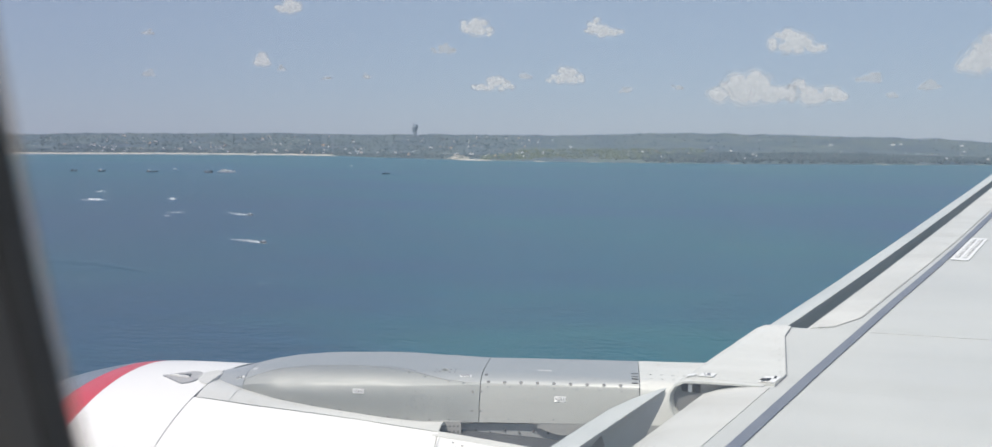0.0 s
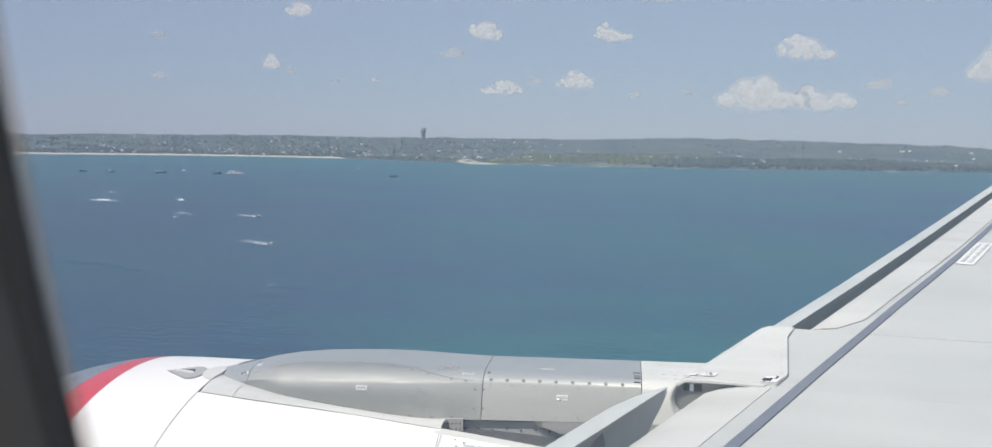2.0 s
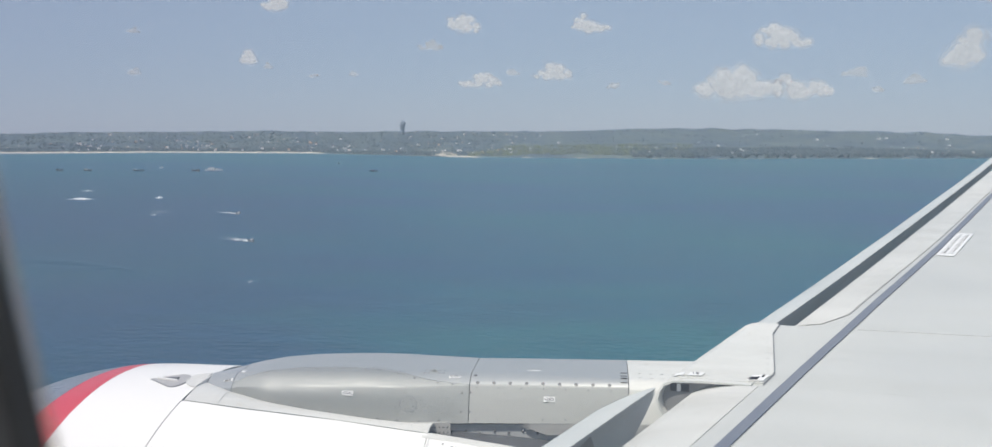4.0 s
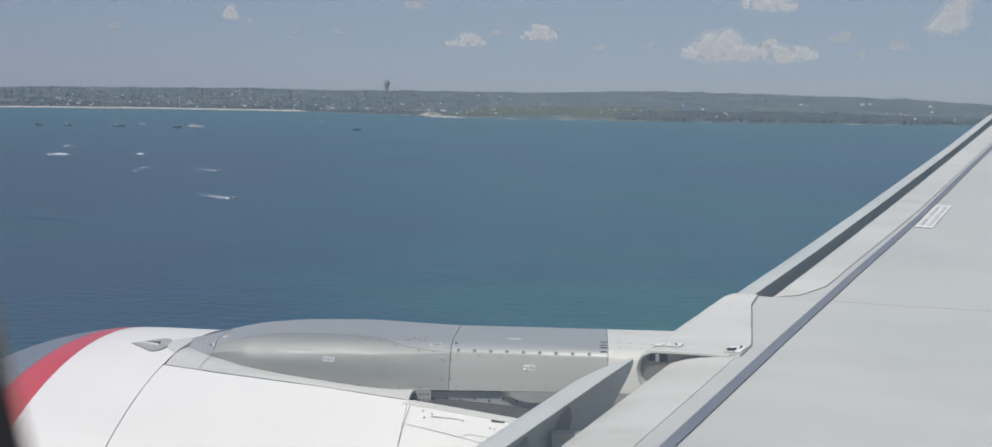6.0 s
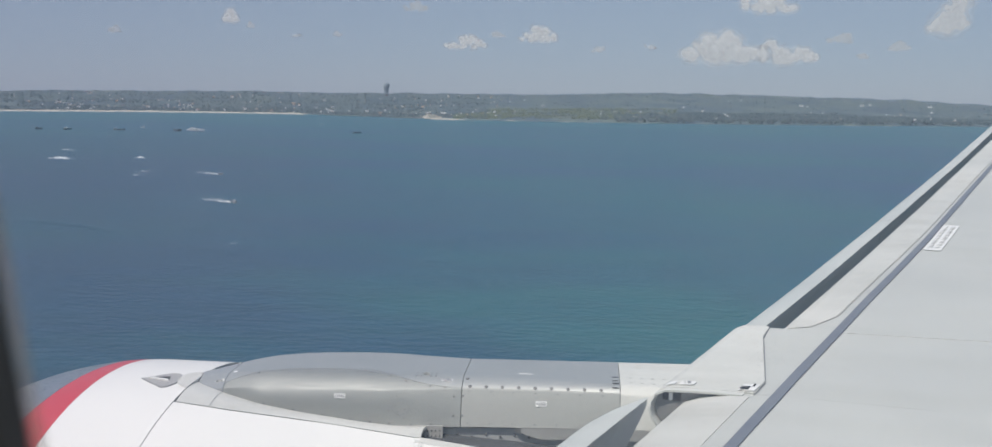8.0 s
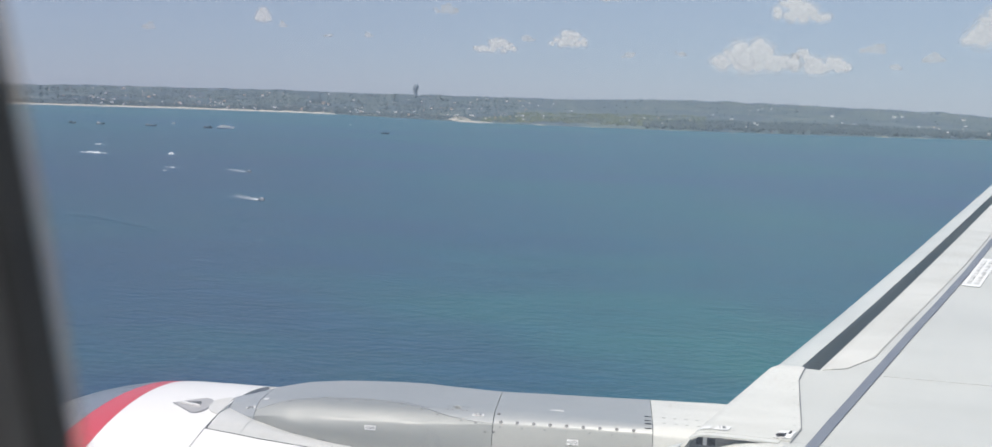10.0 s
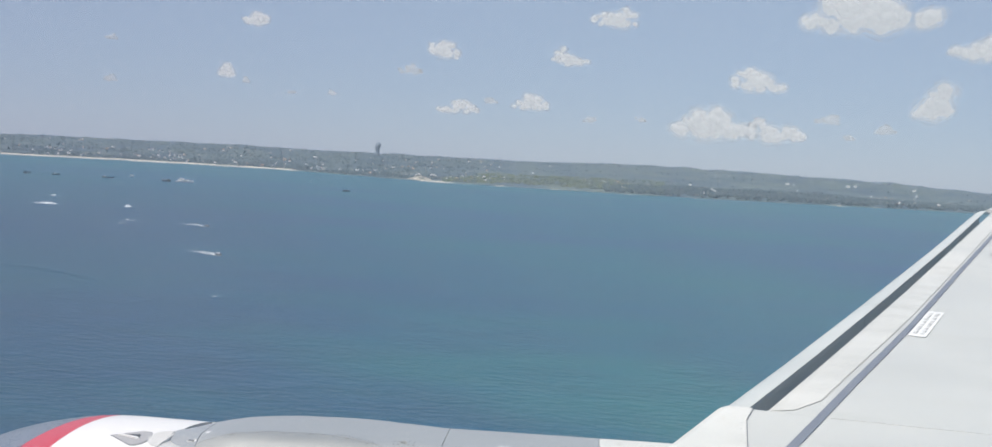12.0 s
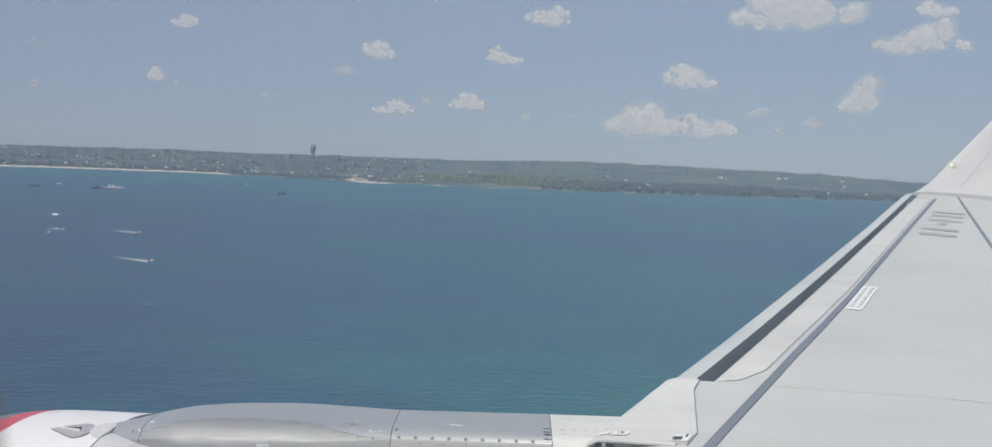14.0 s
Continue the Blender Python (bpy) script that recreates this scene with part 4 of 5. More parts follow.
b2.inputs[0].default_value = (0.42, 0.33, 0.24, 1)
b3.inputs[0].default_value = 0.50
for a, b in ((b1.outputs[0], b3.inputs[1]), (b2.outputs[0], b3.inputs[2]), (b3.outputs[0], nt.nodes["Material Output"].inputs[0])):
    nt.links.new(a, b)
fringe = part("blur_fringe", band([win_loop(0.003, YW + 0.001), win_loop(-0.0058, YW + 0.001)]), FRINGE, window, "added tan band for the frame's blurred fringe", smooth=False)
fringe.visible_shadow = False
part("reveal", band([win_loop(0.018, YW - 0.030), win_loop(0.022, YW - 0.055), win_loop(0.040, YW - 0.095), win_loop(0.052, YW - 0.13), win_loop(0.075, YW - 0.15), win_loop(0.10, YW - 0.15), win_loop(0.10, YW - 0.01), win_loop(0.018, YW - 0.030)]), LINER, window, "grey moulded window reveal")

# the scratched acrylic pane: mostly clear, a little milky, tinted darker towards the left
PANE = bpy.data.materials.new("scratched_acrylic")
PANE.use_nodes = True
nt = PANE.node_tree
nt.nodes.remove(nt.nodes["Principled BSDF"])
clear, milk, both = nt.nodes.new("ShaderNodeBsdfTransparent"), nt.nodes.new("ShaderNodeBsdfTranslucent"), nt.nodes.new("ShaderNodeMixShader")
milk.inputs[0].default_value = (0.97, 0.98, 1.0, 1)
tc, tex, mr = nt.nodes.new("ShaderNodeTexCoord"), nt.nodes.new("ShaderNodeTexNoise"), nt.nodes.new("ShaderNodeMapRange")
tex.inputs["Scale"].default_value, tex.inputs["Detail"].default_value = 5.0, 3.0
nt.links.new(tc.outputs["Object"], tex.inputs["Vector"])
nt.links.new(tex.outputs["Fac"], mr.inputs["Value"])
mr.inputs["From Min"].default_value, mr.inputs["From Max"].default_value = 0.3, 0.7
mr.inputs["To Min"].default_value, mr.inputs["To Max"].default_value = HAZE * 0.8, HAZE * 1.25
# glare over the right half, put in as extra milkiness
side, more = nt.nodes.new("ShaderNodeMapRange"), nt.nodes.new("ShaderNodeMath")
side.interpolation_type = "SMOOTHSTEP"
side.inputs["From Min"].default_value, side.inputs["From Max"].default_value = -0.16, 0.06
side.inputs["To Max"].default_value = 0.03
more.operation = "ADD"
nt.links.new(mr.outputs[0], more.inputs[0])
nt.links.new(side.outputs[0], more.inputs[1])
nt.links.new(more.outputs[0], both.inputs[0])
# dim purplish vignette at the left, put into the pane's tint
sx, tint, grad = nt.nodes.new("ShaderNodeSeparateXYZ"), nt.nodes.new("ShaderNodeMix"), nt.nodes.new("ShaderNodeMapRange")
nt.links.new(tc.outputs["Object"], sx.inputs[0])
grad.interpolation_type = "SMOOTHSTEP"
nt.links.new(sx.outputs["X"], grad.inputs["Value"])
nt.links.new(sx.outputs["X"], side.inputs["Value"])
grad.inputs["From Min"].default_value, grad.inputs["From Max"].default_value = -0.45, -0.12
tint.data_type = "RGBA"
tint.inputs[6].default_value, tint.inputs[7].default_value = (0.88, 0.86, 0.91, 1), (1, 1, 1, 1)
nt.links.new(grad.outputs[0], tint.inputs[0])
nt.links.new(tint.outputs[2], clear.inputs[0])
nt.links.new(clear.outputs[0], both.inputs[1])
nt.links.new(milk.outputs[0], both.inputs[2])
nt.links.new(both.outputs[0], nt.nodes["Material Output"].inputs[0])
bm = bmesh.new()
front = [bm.verts.new(p) for p in win_loop(0.016, YW + 0.008)]
bm.faces.new(front)
pane = part("pane", bm, PANE, window, "slightly milky scratched acrylic pane", smooth=False)
pane.visible_shadow = False

# inner cabin wall with the window's opening, and the closed cabin behind the camera
def wall_ring(y):
    """The wall's outer loop, matched point by point with the window's loop."""
    out = []
    for p in win_loop(0.10, y):
        d = Vector((p.x - 0.15, 0, p.z - H))
        k = min(1.75 / abs(d.x) if abs(d.x) > 1e-6 else 9e9, 0.70 / abs(d.z) if abs(d.z) > 1e-6 else 9e9)
        out.append(Vector((0.15 + d.x * k, y, H + d.z * k)))
    return out


solo("wall_south", band([win_loop(0.095, 0.251), wall_ring(0.251), wall_ring(0.39), win_loop(0.095, 0.39), win_loop(0.095, 0.251)]), LINER, "grey plastic cabin side wall round the window", "wall", kind="structure", smooth=False, aboard=True)
for nm, lo, hi in (("wall_west", (-1.65, -1.25, -0.7), (-1.60, 0.39, 0.7)), ("wall_east", (1.90, -1.25, -0.7), (1.95, 0.39, 0.7)),
                   ("floor", (-1.65, -1.30, -0.75), (1.95, 0.39, -0.7)), ("ceiling", (-1.65, -1.30, 0.7), (1.95, 0.39, 0.75))):
    bm = bmesh.new()
    box(bm, Vector(lo) + Vector((0, 0, H)), Vector(hi) + Vector((0, 0, H)))
    solo(nm, bm, LINER, "plain grey cabin lining", nm.split("_")[0], kind="structure", smooth=False, aboard=True)

# the fuselage skin outside, open round the window
def hull_skin(x, th):
    c, s = math.cos(radians(th)), math.sin(radians(th))
    return Vector((x, -1.55 + 2.045 * math.copysign(abs(c) ** 0.62, c), H - 0.30 + 2.00 * math.copysign(abs(s) ** 0.62, s)))


body = thing("fuselage", (0.5, -1.55, H - 2.3), "white painted fuselage skin round the cabin window", "fuselage", aboard=True)
XS = [-6.0, -4.2, -2.6, -1.4, -0.62, 0.85, 1.6, 2.8, 4.4, 6.0, 8.0]
for a, b in zip(XS, XS[1:]):
    near = abs(a + 0.62) < 1e-6
    spans = ((20, 354.5),) if near else ((-180, 180),)
    for t0, t1 in spans:
        part("skin_panel", sheet(hull_skin, steps(a + 0.001, b - 0.001, 2), steps(t0, t1, 36), 0.02), WHITE, body)

# the unseen far side of the cabin, with a window opening for the fill lamp
ring_a, ring_b = [], []
for k in range(40):
    a = math.tau * k / 40
    ring_a.append((0.15 + 0.16 * math.copysign(abs(math.cos(a)) ** 0.6, math.cos(a)), 0.22 * math.copysign(abs(math.sin(a)) ** 0.6, math.sin(a))))
    q = max(abs(math.cos(a)) / 1.80, abs(math.sin(a)) / 0.7)
    ring_b.append((0.15 + math.cos(a) / q, math.sin(a) / q))
loops = [[Vector((x, y, z + H)) for x, z in ring] for ring, y in ((ring_a, -1.25), (ring_b, -1.25), (ring_b, -1.30), (ring_a, -1.30), (ring_a, -1.25))]
solo("wall_north", band(loops), LINER, "plain grey cabin side wall with a window", "wall", kind="structure", smooth=False, aboard=True)
# fill lamp added to lighten the window frame; closed hull lies behind it
cabin_fill_lamp = new("cabin_fill", bpy.data.lights.new("cabin_fill", "AREA"))
cabin_fill_lamp.data.shape, cabin_fill_lamp.data.size, cabin_fill_lamp.data.size_y, cabin_fill_lamp.data.energy, cabin_fill_lamp.data.color = "RECTANGLE", 0.30, 0.42, 9.5, (0.96, 0.96, 0.96)
cabin_fill_lamp.matrix_basis = TILT @ look((0.15, -1.27, H), (0.15, 1.0, H))

# ================================================================ things on the far coast and on the water
SAND = Mat("pale_sand", (0.60, 0.56, 0.48), 0.9)
m = SAND
m.to(m.ramp(m.noise(m.coords(), 0.05, 4), [(0.3, (0.42, 0.40, 0.35)), (0.7, (0.60, 0.56, 0.49))]), "Base Color")
SAND = m.m
LIME = Mat("pale_limestone", (0.55, 0.50, 0.42), 0.9)
m = LIME
m.to(m.ramp(m.noise(m.coords((1, 1, 2)), 0.05, 5, 0.65), [(0.42, (0.15, 0.17, 0.165)), (0.62, (0.50, 0.47, 0.41))]), "Base Color")
LIME = m.m


def foliage(name, a, b):
    m = Mat(name, a, 0.9)
    g = m.node("NewGeometry")
    m.to(m.mix(g.outputs["Random Per Island"], a, b), "Base Color")
    return m.m


def land_point(az, r, dz=0.0):
    return at(az, r, 0) + Vector((0, 0, land_z(az, r) + dz))


# sand along the shore
def beach(name, a0, a1, rise, label):
    bm = bmesh.new()
    rows = []
    for a in steps(a0, a1, max(8, int((a1 - a0) * 5))):
        r = shore_r(a)
        w = min(1.0, (a - a0) / 0.6 + 0.15, (a1 - a) / 0.6 + 0.15) * (0.8 + 0.35 * noise.noise((a * 1.7, 4, 1)))
        rows.append([bm.verts.new(at(a, r + d * w, 0) + Vector((0, 0, z * w))) for d, z in ((-14, -0.3), (-5, 0.4), (8, rise * 0.6), (20, rise), (40, rise * 0.9 - 1.2))])
    for x, y in zip(rows, rows[1:]):
        for j in range(4):
            bm.faces.new((x[j], y[j], y[j + 1], x[j + 1]))
    return solo(name, bm, SAND, label, "beach", kind="structure")


beach("beach_1", -60, -16.4, 4.4, "long pale sand beach along the bay")
beach("beach_2", -9.4, -7.3, 3.5, "short pale sand beach below the cliff")
for i, (a, w) in enumerate(((-4.6, 0.7), (-1.4, 0.5), (2.9, 0.4), (6.6, 0.5), (14.6, 0.8), (16.5, 0.6))):
    beach("beach_%d" % (i + 3), a - w / 2, a + w / 2, 3.2, "small pale cove beach")

# quarried limestone bluff
bm = bmesh.new()
rows = []
for a in steps(-10.25, -8.55, 26):
    r = shore_r(a)
    k = (a + 10.25) / 1.7
    top = (3 + 13 * min(1.0, k * 1.6) * min(1.0, (1 - k) * 2.2 + 0.15)) * (0.9 + 0.2 * noise.noise((a * 3, 0, 7)))
    rows.append([bm.verts.new(at(a + 0.05 * noise.noise((a * 3, h * 4, 2)), r + 6 + 95 * h + 12 * noise.noise((a * 4, h * 5, 5)), 0) + Vector((0, 0, -1 + top * min(1, h * 1.25) * (1 - 0.25 * (h > 0.55) * noise.noise((a * 7, 2, 2))))))
                 for h in steps(0, 1, 9)])
for x, y in zip(rows, rows[1:]):
    for j in range(9):
        bm.faces.new((x[j], y[j], y[j + 1], x[j + 1]))
solo("limestone_bluff", bm, LIME, "pale quarried limestone bluff above the beach", "cliff", smooth=False, base=at(-9.4, shore_r(-9.4), 0))

# woods: many small clumps
def clumps(name, spots, material, label, seed, flat=0.40):
    rnd = random.Random(seed)
    phi = (1 + 5 ** 0.5) / 2
    ico = np.array([(-1, phi, 0), (1, phi, 0), (-1, -phi, 0), (1, -phi, 0), (0, -1, phi), (0, 1, phi), (0, -1, -phi), (0, 1, -phi), (phi, 0, -1), (phi, 0, 1), (-phi, 0, -1), (-phi, 0, 1)]) / 1.9
    tri = [(0, 11, 5), (0, 5, 1), (0, 1, 7), (0, 7, 10), (0, 10, 11), (1, 5, 9), (5, 11, 4), (11, 10, 2), (10, 7, 6), (7, 1, 8), (3, 9, 4), (3, 4, 2), (3, 2, 6), (3, 6, 8), (3, 8, 9), (4, 9, 5), (2, 4, 11), (6, 2, 10), (8, 6, 7), (9, 8, 1)]
    vs, fs = [], []
    for p, s in spots:
        q = ico * np.array([s * rnd.uniform(0.8, 1.5), s * rnd.uniform(0.8, 1.5), s * flat * rnd.uniform(0.8, 1.3)])
        q = q * np.array([[rnd.uniform(0.75, 1.2)] for _ in range(12)])
        o = len(vs)
        vs += [tuple(v) for v in q + np.array(p)]
        fs += [tuple(o + k for k in t) for t in tri]
    me = bpy.data.meshes.new(name)
    me.from_pydata(vs, [], fs)
    me.materials.append(material)
    me.polygons.foreach_set("use_smooth", [True] * len(fs))
    return tagged(new(name, me), label, "trees", kind="stuff")


rnd = random.Random(11)
spots_a, spots_b = [], []
while len(spots_a) < 14000:
    az = rnd.uniform(-42, 26)
    r0 = shore_r(az)
    k = rnd.random() ** 1.6
    r = r0 + 40 + (FAR - r0 - 60) * k
    p = land_point(az, r)
    d = noise.noise((p.x / 160, p.y / 160, 5))
    if az > -6 and k > 0.3 and rnd.random() < 0.55:
        continue
    if d + (0.25 if az < -6 else -0.12) < rnd.uniform(-0.35, 0.35):
        continue
    spots_a.append((p + Vector((0, 0, 0.3)), rnd.uniform(1.5, 5.2)))
while len(spots_b) < 4600:
    az = rnd.uniform(1.5, 26)
    r0 = shore_r(az)
    k = rnd.random() ** 1.2 * 0.34
    if k > 0.10 + 0.24 * min(1.0, max(0.0, (az - 1.5) / 4)) * (1 - 0.5 * max(0.0, (az - 12) / 10)):
        continue
    spots_b.append((land_point(az, r0 + 18 + (FAR - r0) * k) + Vector((0, 0, 0.4)), rnd.uniform(3.0, 6.5)))
spots_c = []
while len(spots_c) < 3600:
    az = rnd.uniform(-8.0, 5.0)
    k = 0.015 + 0.42 * rnd.random() * min(1.0, (az + 8.6) / 3)
    r0 = shore_r(az)
    p = land_point(az, r0 + (FAR - r0) * k)
    if noise.noise((p.x / 120, p.y / 120, 2)) < rnd.uniform(-0.7, 0.3):
        continue
    spots_c.append((p + Vector((0, 0, 0.3)), rnd.uniform(2.0, 5.0)))
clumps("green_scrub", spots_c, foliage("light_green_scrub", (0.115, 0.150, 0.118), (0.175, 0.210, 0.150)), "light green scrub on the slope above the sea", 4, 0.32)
# tree colours shifted to blue-grey so they carry the distance haze
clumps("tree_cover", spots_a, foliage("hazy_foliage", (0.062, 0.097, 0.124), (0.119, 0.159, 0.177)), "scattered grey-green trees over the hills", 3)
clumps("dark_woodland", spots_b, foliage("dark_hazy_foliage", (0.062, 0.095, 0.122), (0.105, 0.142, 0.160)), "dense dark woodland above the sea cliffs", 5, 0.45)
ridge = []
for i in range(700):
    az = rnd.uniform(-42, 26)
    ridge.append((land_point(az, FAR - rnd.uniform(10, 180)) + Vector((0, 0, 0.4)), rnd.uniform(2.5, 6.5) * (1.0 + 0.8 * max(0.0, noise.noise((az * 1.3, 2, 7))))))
# ridge trees paler and bluer still, haze put into their colour
clumps("ridge_trees", ridge, foliage("hazed_ridge_foliage", (0.19, 0.25, 0.33), (0.22, 0.28, 0.36)), "low trees along the skyline ridge", 8, 0.4)

# houses among the trees
WALLS = [painted("house_wall_white", (0.74, 0.75, 0.75), (0.80, 0.80, 0.79), 0.8, 0.1), painted("house_wall_cream", (0.38, 0.36, 0.34), (0.42, 0.40, 0.37), 0.8, 0.1)]
ROOFS = [painted("terracotta_roof", (0.47, 0.32, 0.25), (0.54, 0.37, 0.29), 0.8, 0.1), painted("grey_roof", (0.22, 0.24, 0.26), (0.27, 0.28, 0.30), 0.8, 0.1), painted("pale_roof", (0.70, 0.70, 0.69), (0.78, 0.77, 0.75), 0.7, 0.1)]
OPEN = Mat("window_dark", (0.16, 0.18, 0.20), 0.4).m


def house(w, d, h, roof_h, wall, roof, flat, label):
    t = thing("house", (0, 0, 0), label, "house", "houses along the coast")
    bm = bmesh.new()
    box(bm, (-w / 2, -d / 2, -3), (w / 2, d / 2, h))
    part("wall", bm, wall, t, smooth=False)
    bm = bmesh.new()
    o = 0.8
    if flat:
        box(bm, (-w / 2 - o, -d / 2 - o, h), (w / 2 + o, d / 2 + o, h + 0.7))
    else:
        q = [(-w / 2 - o, -d / 2 - o, h), (w / 2 + o, -d / 2 - o, h), (w / 2 + o, d / 2 + o, h), (-w / 2 - o, d / 2 + o, h), (-w * 0.22, 0, h + roof_h), (w * 0.22, 0, h + roof_h)]
        v = [bm.verts.new(c) for c in q]
        for f in ((0, 1, 5, 4), (1, 2, 5), (2, 3, 4, 5), (3, 0, 4), (0, 3, 2, 1)):
            bm.faces.new([v[i] for i in f])
    part("roof", bm, roof, t, smooth=False)
    for x in (-w * 0.28, 0.0, w * 0.28):
        bm = bmesh.new()
        box(bm, (x - w * 0.07, -d / 2 - 0.05, h * 0.3), (x + w * 0.07, -d / 2 + 0.2, h * 0.75))
        part("window", bm, OPEN, t, smooth=False)
    return t


kinds = [house(13, 9, 4.5, 4.0, WALLS[0], ROOFS[0], False, "small white house with a terracotta hipped roof among trees"),
         house(18, 11, 5.0, 4.5, WALLS[1], ROOFS[0], False, "broad cream house with a terracotta hipped roof among trees"),
         house(12, 9, 4.5, 3.5, WALLS[0], ROOFS[1], False, "small white house with a grey hipped roof among trees"),
         house(22, 12, 7.0, 0.0, WALLS[0], ROOFS[2], True, "low white flat-roofed building among trees"),
         house(15, 10, 4.0, 3.5, WALLS[1], ROOFS[2], False, "cream house with a pale hipped roof among trees")]
rnd = random.Random(23)
made = 0
while made < 260:
    az = rnd.uniform(-38, -4) if made < 215 else rnd.uniform(-4, 22)
    r0 = shore_r(az)
    k = rnd.random() ** 1.3 * 0.85
    p = land_point(az, r0 + 70 + (FAR - r0 - 80) * k, 3.6)
    if noise.noise((p.x / 240, p.y / 240, 9)) < rnd.uniform(-0.15, 0.30):
        continue
    src = kinds[made % 5] if rnd.random() < 0.6 else rnd.choice(kinds[2:])
    s = rnd.choice((0.40, 0.46, 0.55, 0.65, 0.80, 1.0))
    if made < 5:
        src = kinds[made]
        src.matrix_basis = Matrix.Translation(p) @ Matrix.Rotation(radians(-az + rnd.uniform(-25, 25)), 4, "Z") @ Matrix.Scale(0.5, 4)
    else:
        copy_thing(src, Matrix.Translation(p) @ Matrix.Rotation(radians(-az + rnd.uniform(-25, 25)), 4, "Z") @ Matrix.Scale(s, 4))
    made += 1
# the few that stand out
for src, az, el, s in ((kinds[1], -17.2, -0.30, 1.5), (kinds[0], -16.9, -0.35, 1.2), (kinds[3], -29.6, -0.36, 1.25), (kinds[1], -26.7, -0.28, 1.2), (kinds[1], -21.6, 0.0, 1.1), (kinds[0], -20.6, 0.02, 1.3),
                       (kinds[3], 15.0, 0.12, 1.3), (kinds[3], 15.4, 0.14, 1.0), (kinds[3], 18.4, 0.10, 1.2), (kinds[3], 11.8, 0.05, 1.1), (kinds[3], -22.9, -0.48, 1.3), (kinds[2], -15.0, -0.45, 1.2), (kinds[4], -8.3, 0.25, 1.2)):
    r = shore_r(az)
    while r < FAR - 30 and math.degrees(math.atan2(land_z(az, r) + 5 - H, r)) < el:
        r += 8
    copy_thing(src, Matrix.Translation(land_point(az, r, 3.0)) @ Matrix.Rotation(radians(-az + 8), 4, "Z") @ Matrix.Scale(s, 4))

# the colossal monument on the ridge: a plain shape
# stone paled towards sky blue, the far haze being in its colour
STONE = Mat("hazed_monument_stone", (0.12, 0.16, 0.19), 0.7)
m = STONE
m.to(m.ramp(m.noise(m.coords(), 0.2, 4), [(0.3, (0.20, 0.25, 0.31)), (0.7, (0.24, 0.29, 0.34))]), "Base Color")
STONE = m.m
r = 4720.0
foot = land_point(-11.9, r, -6)
tall = H + math.tan(radians(1.03)) * r - foot.z
bm = bmesh.new()
prof = [(0.0, 10.4), (0.10, 9.8), (0.30, 8.8), (0.38, 9.0), (0.46, 10.2), (0.56, 12.0), (0.66, 13.2), (0.76, 13.4), (0.84, 12.4), (0.90, 10.6), (0.95, 8.0), (1.0, 3.6)]
prev = None
for h, w in prof:
    ring = [bm.verts.new(foot + Vector((math.cos(a) * w * (1 + 0.22 * noise.noise((a * 1.1, h * 7, 0))) + 1.5 * math.sin(h * 9), math.sin(a) * w * 0.7, h * tall))) for a in [math.tau * i / 18 for i in range(18)]]
    if prev:
        for i in range(18):
            bm.faces.new((prev[i], prev[(i + 1) % 18], ring[(i + 1) % 18], ring[i]))
    prev = ring
bm.faces.new(prev)
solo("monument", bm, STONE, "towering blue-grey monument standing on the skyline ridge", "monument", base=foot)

# ---------------------------------------------------------------- boats
# dark hull paint lifted to blue-grey, with sea haze in the colour
HULL_D = painted("hazed_dark_hull_paint", (0.09, 0.11, 0.14), (0.13, 0.15, 0.17), 0.5, 0.2)
HULL_W = painted("white_hull_paint", (0.72, 0.73, 0.73), (0.78, 0.78, 0.78), 0.4, 0.1)


def hull(length, beam, height, sheer):
    """A boat's hull along x, bow at +x, floating at z = 0."""
    rings = []
    for u in steps(-1, 1, 14):
        w = beam / 2 * (1 - max(0.0, u) ** 2.6) * (0.86 + 0.14 * min(1, u + 1.6)) + 0.02
        top = height + sheer * max(0.0, u) ** 2 + 0.25 * sheer * max(0.0, -u) ** 2
        rings.append([Vector((u * length / 2, y * w, z)) for y, z in ((-1, top), (-0.95, top * 0.4), (-0.7, -0.2 * height), (0, -0.45 * height), (0.7, -0.2 * height), (0.95, top * 0.4), (1, top), (0.9, top - 0.05 * height), (0, top - 0.05 * height), (-0.9, top - 0.05 * height))])
    return loft(rings)


def boat(name, label, length, beam, height, hullmat, cabins, az, el, heading, masts=(), category="boat", group=""):
    t = thing(name, (0, 0, 0), label, category, group)
    part("hull", hull(length, beam, height, height * 0.8), hullmat, t)
    for x0, x1, w, z0, z1, mat in cabins:
        bm = bmesh.new()
        vs = box(bm, (x0, -w / 2, z0), (x1, w / 2, z1))
        bmesh.ops.bevel(bm, geom=bm.edges[:], offset=min(0.25, (z1 - z0) * 0.2), segments=2, affect="EDGES")
        c = part("cabin", bm, mat, t)
        bm = bmesh.new()
        box(bm, (x0 + 0.15 * (x1 - x0), -w / 2 - 0.04, z0 + 0.5 * (z1 - z0)), (x1 - 0.15 * (x1 - x0), w / 2 + 0.04, z0 + 0.8 * (z1 - z0)))
        part("window_band", bm, OPEN, c, smooth=False)
    for x, z0, z1 in masts:
        bm = bmesh.new()
        bmesh.ops.create_cone(bm, segments=8, radius1=0.16, radius2=0.06, depth=z1 - z0, matrix=Matrix.Translation((x, 0, (z0 + z1) / 2)), cap_ends=True)
        part("mast", bm, HULL_W, t)
    t.matrix_basis = Matrix.Translation(at(az, el)) @ Matrix.Rotation(radians(heading), 4, "Z")
    return t


boat("barge", "low dark pontoon barge anchored in the bay", 12, 5, 1.4, HULL_D, [(-3, 1.5, 3.4, 1.2, 2.2, HULL_D)], -13.6, -1.95, 8, category="barge")
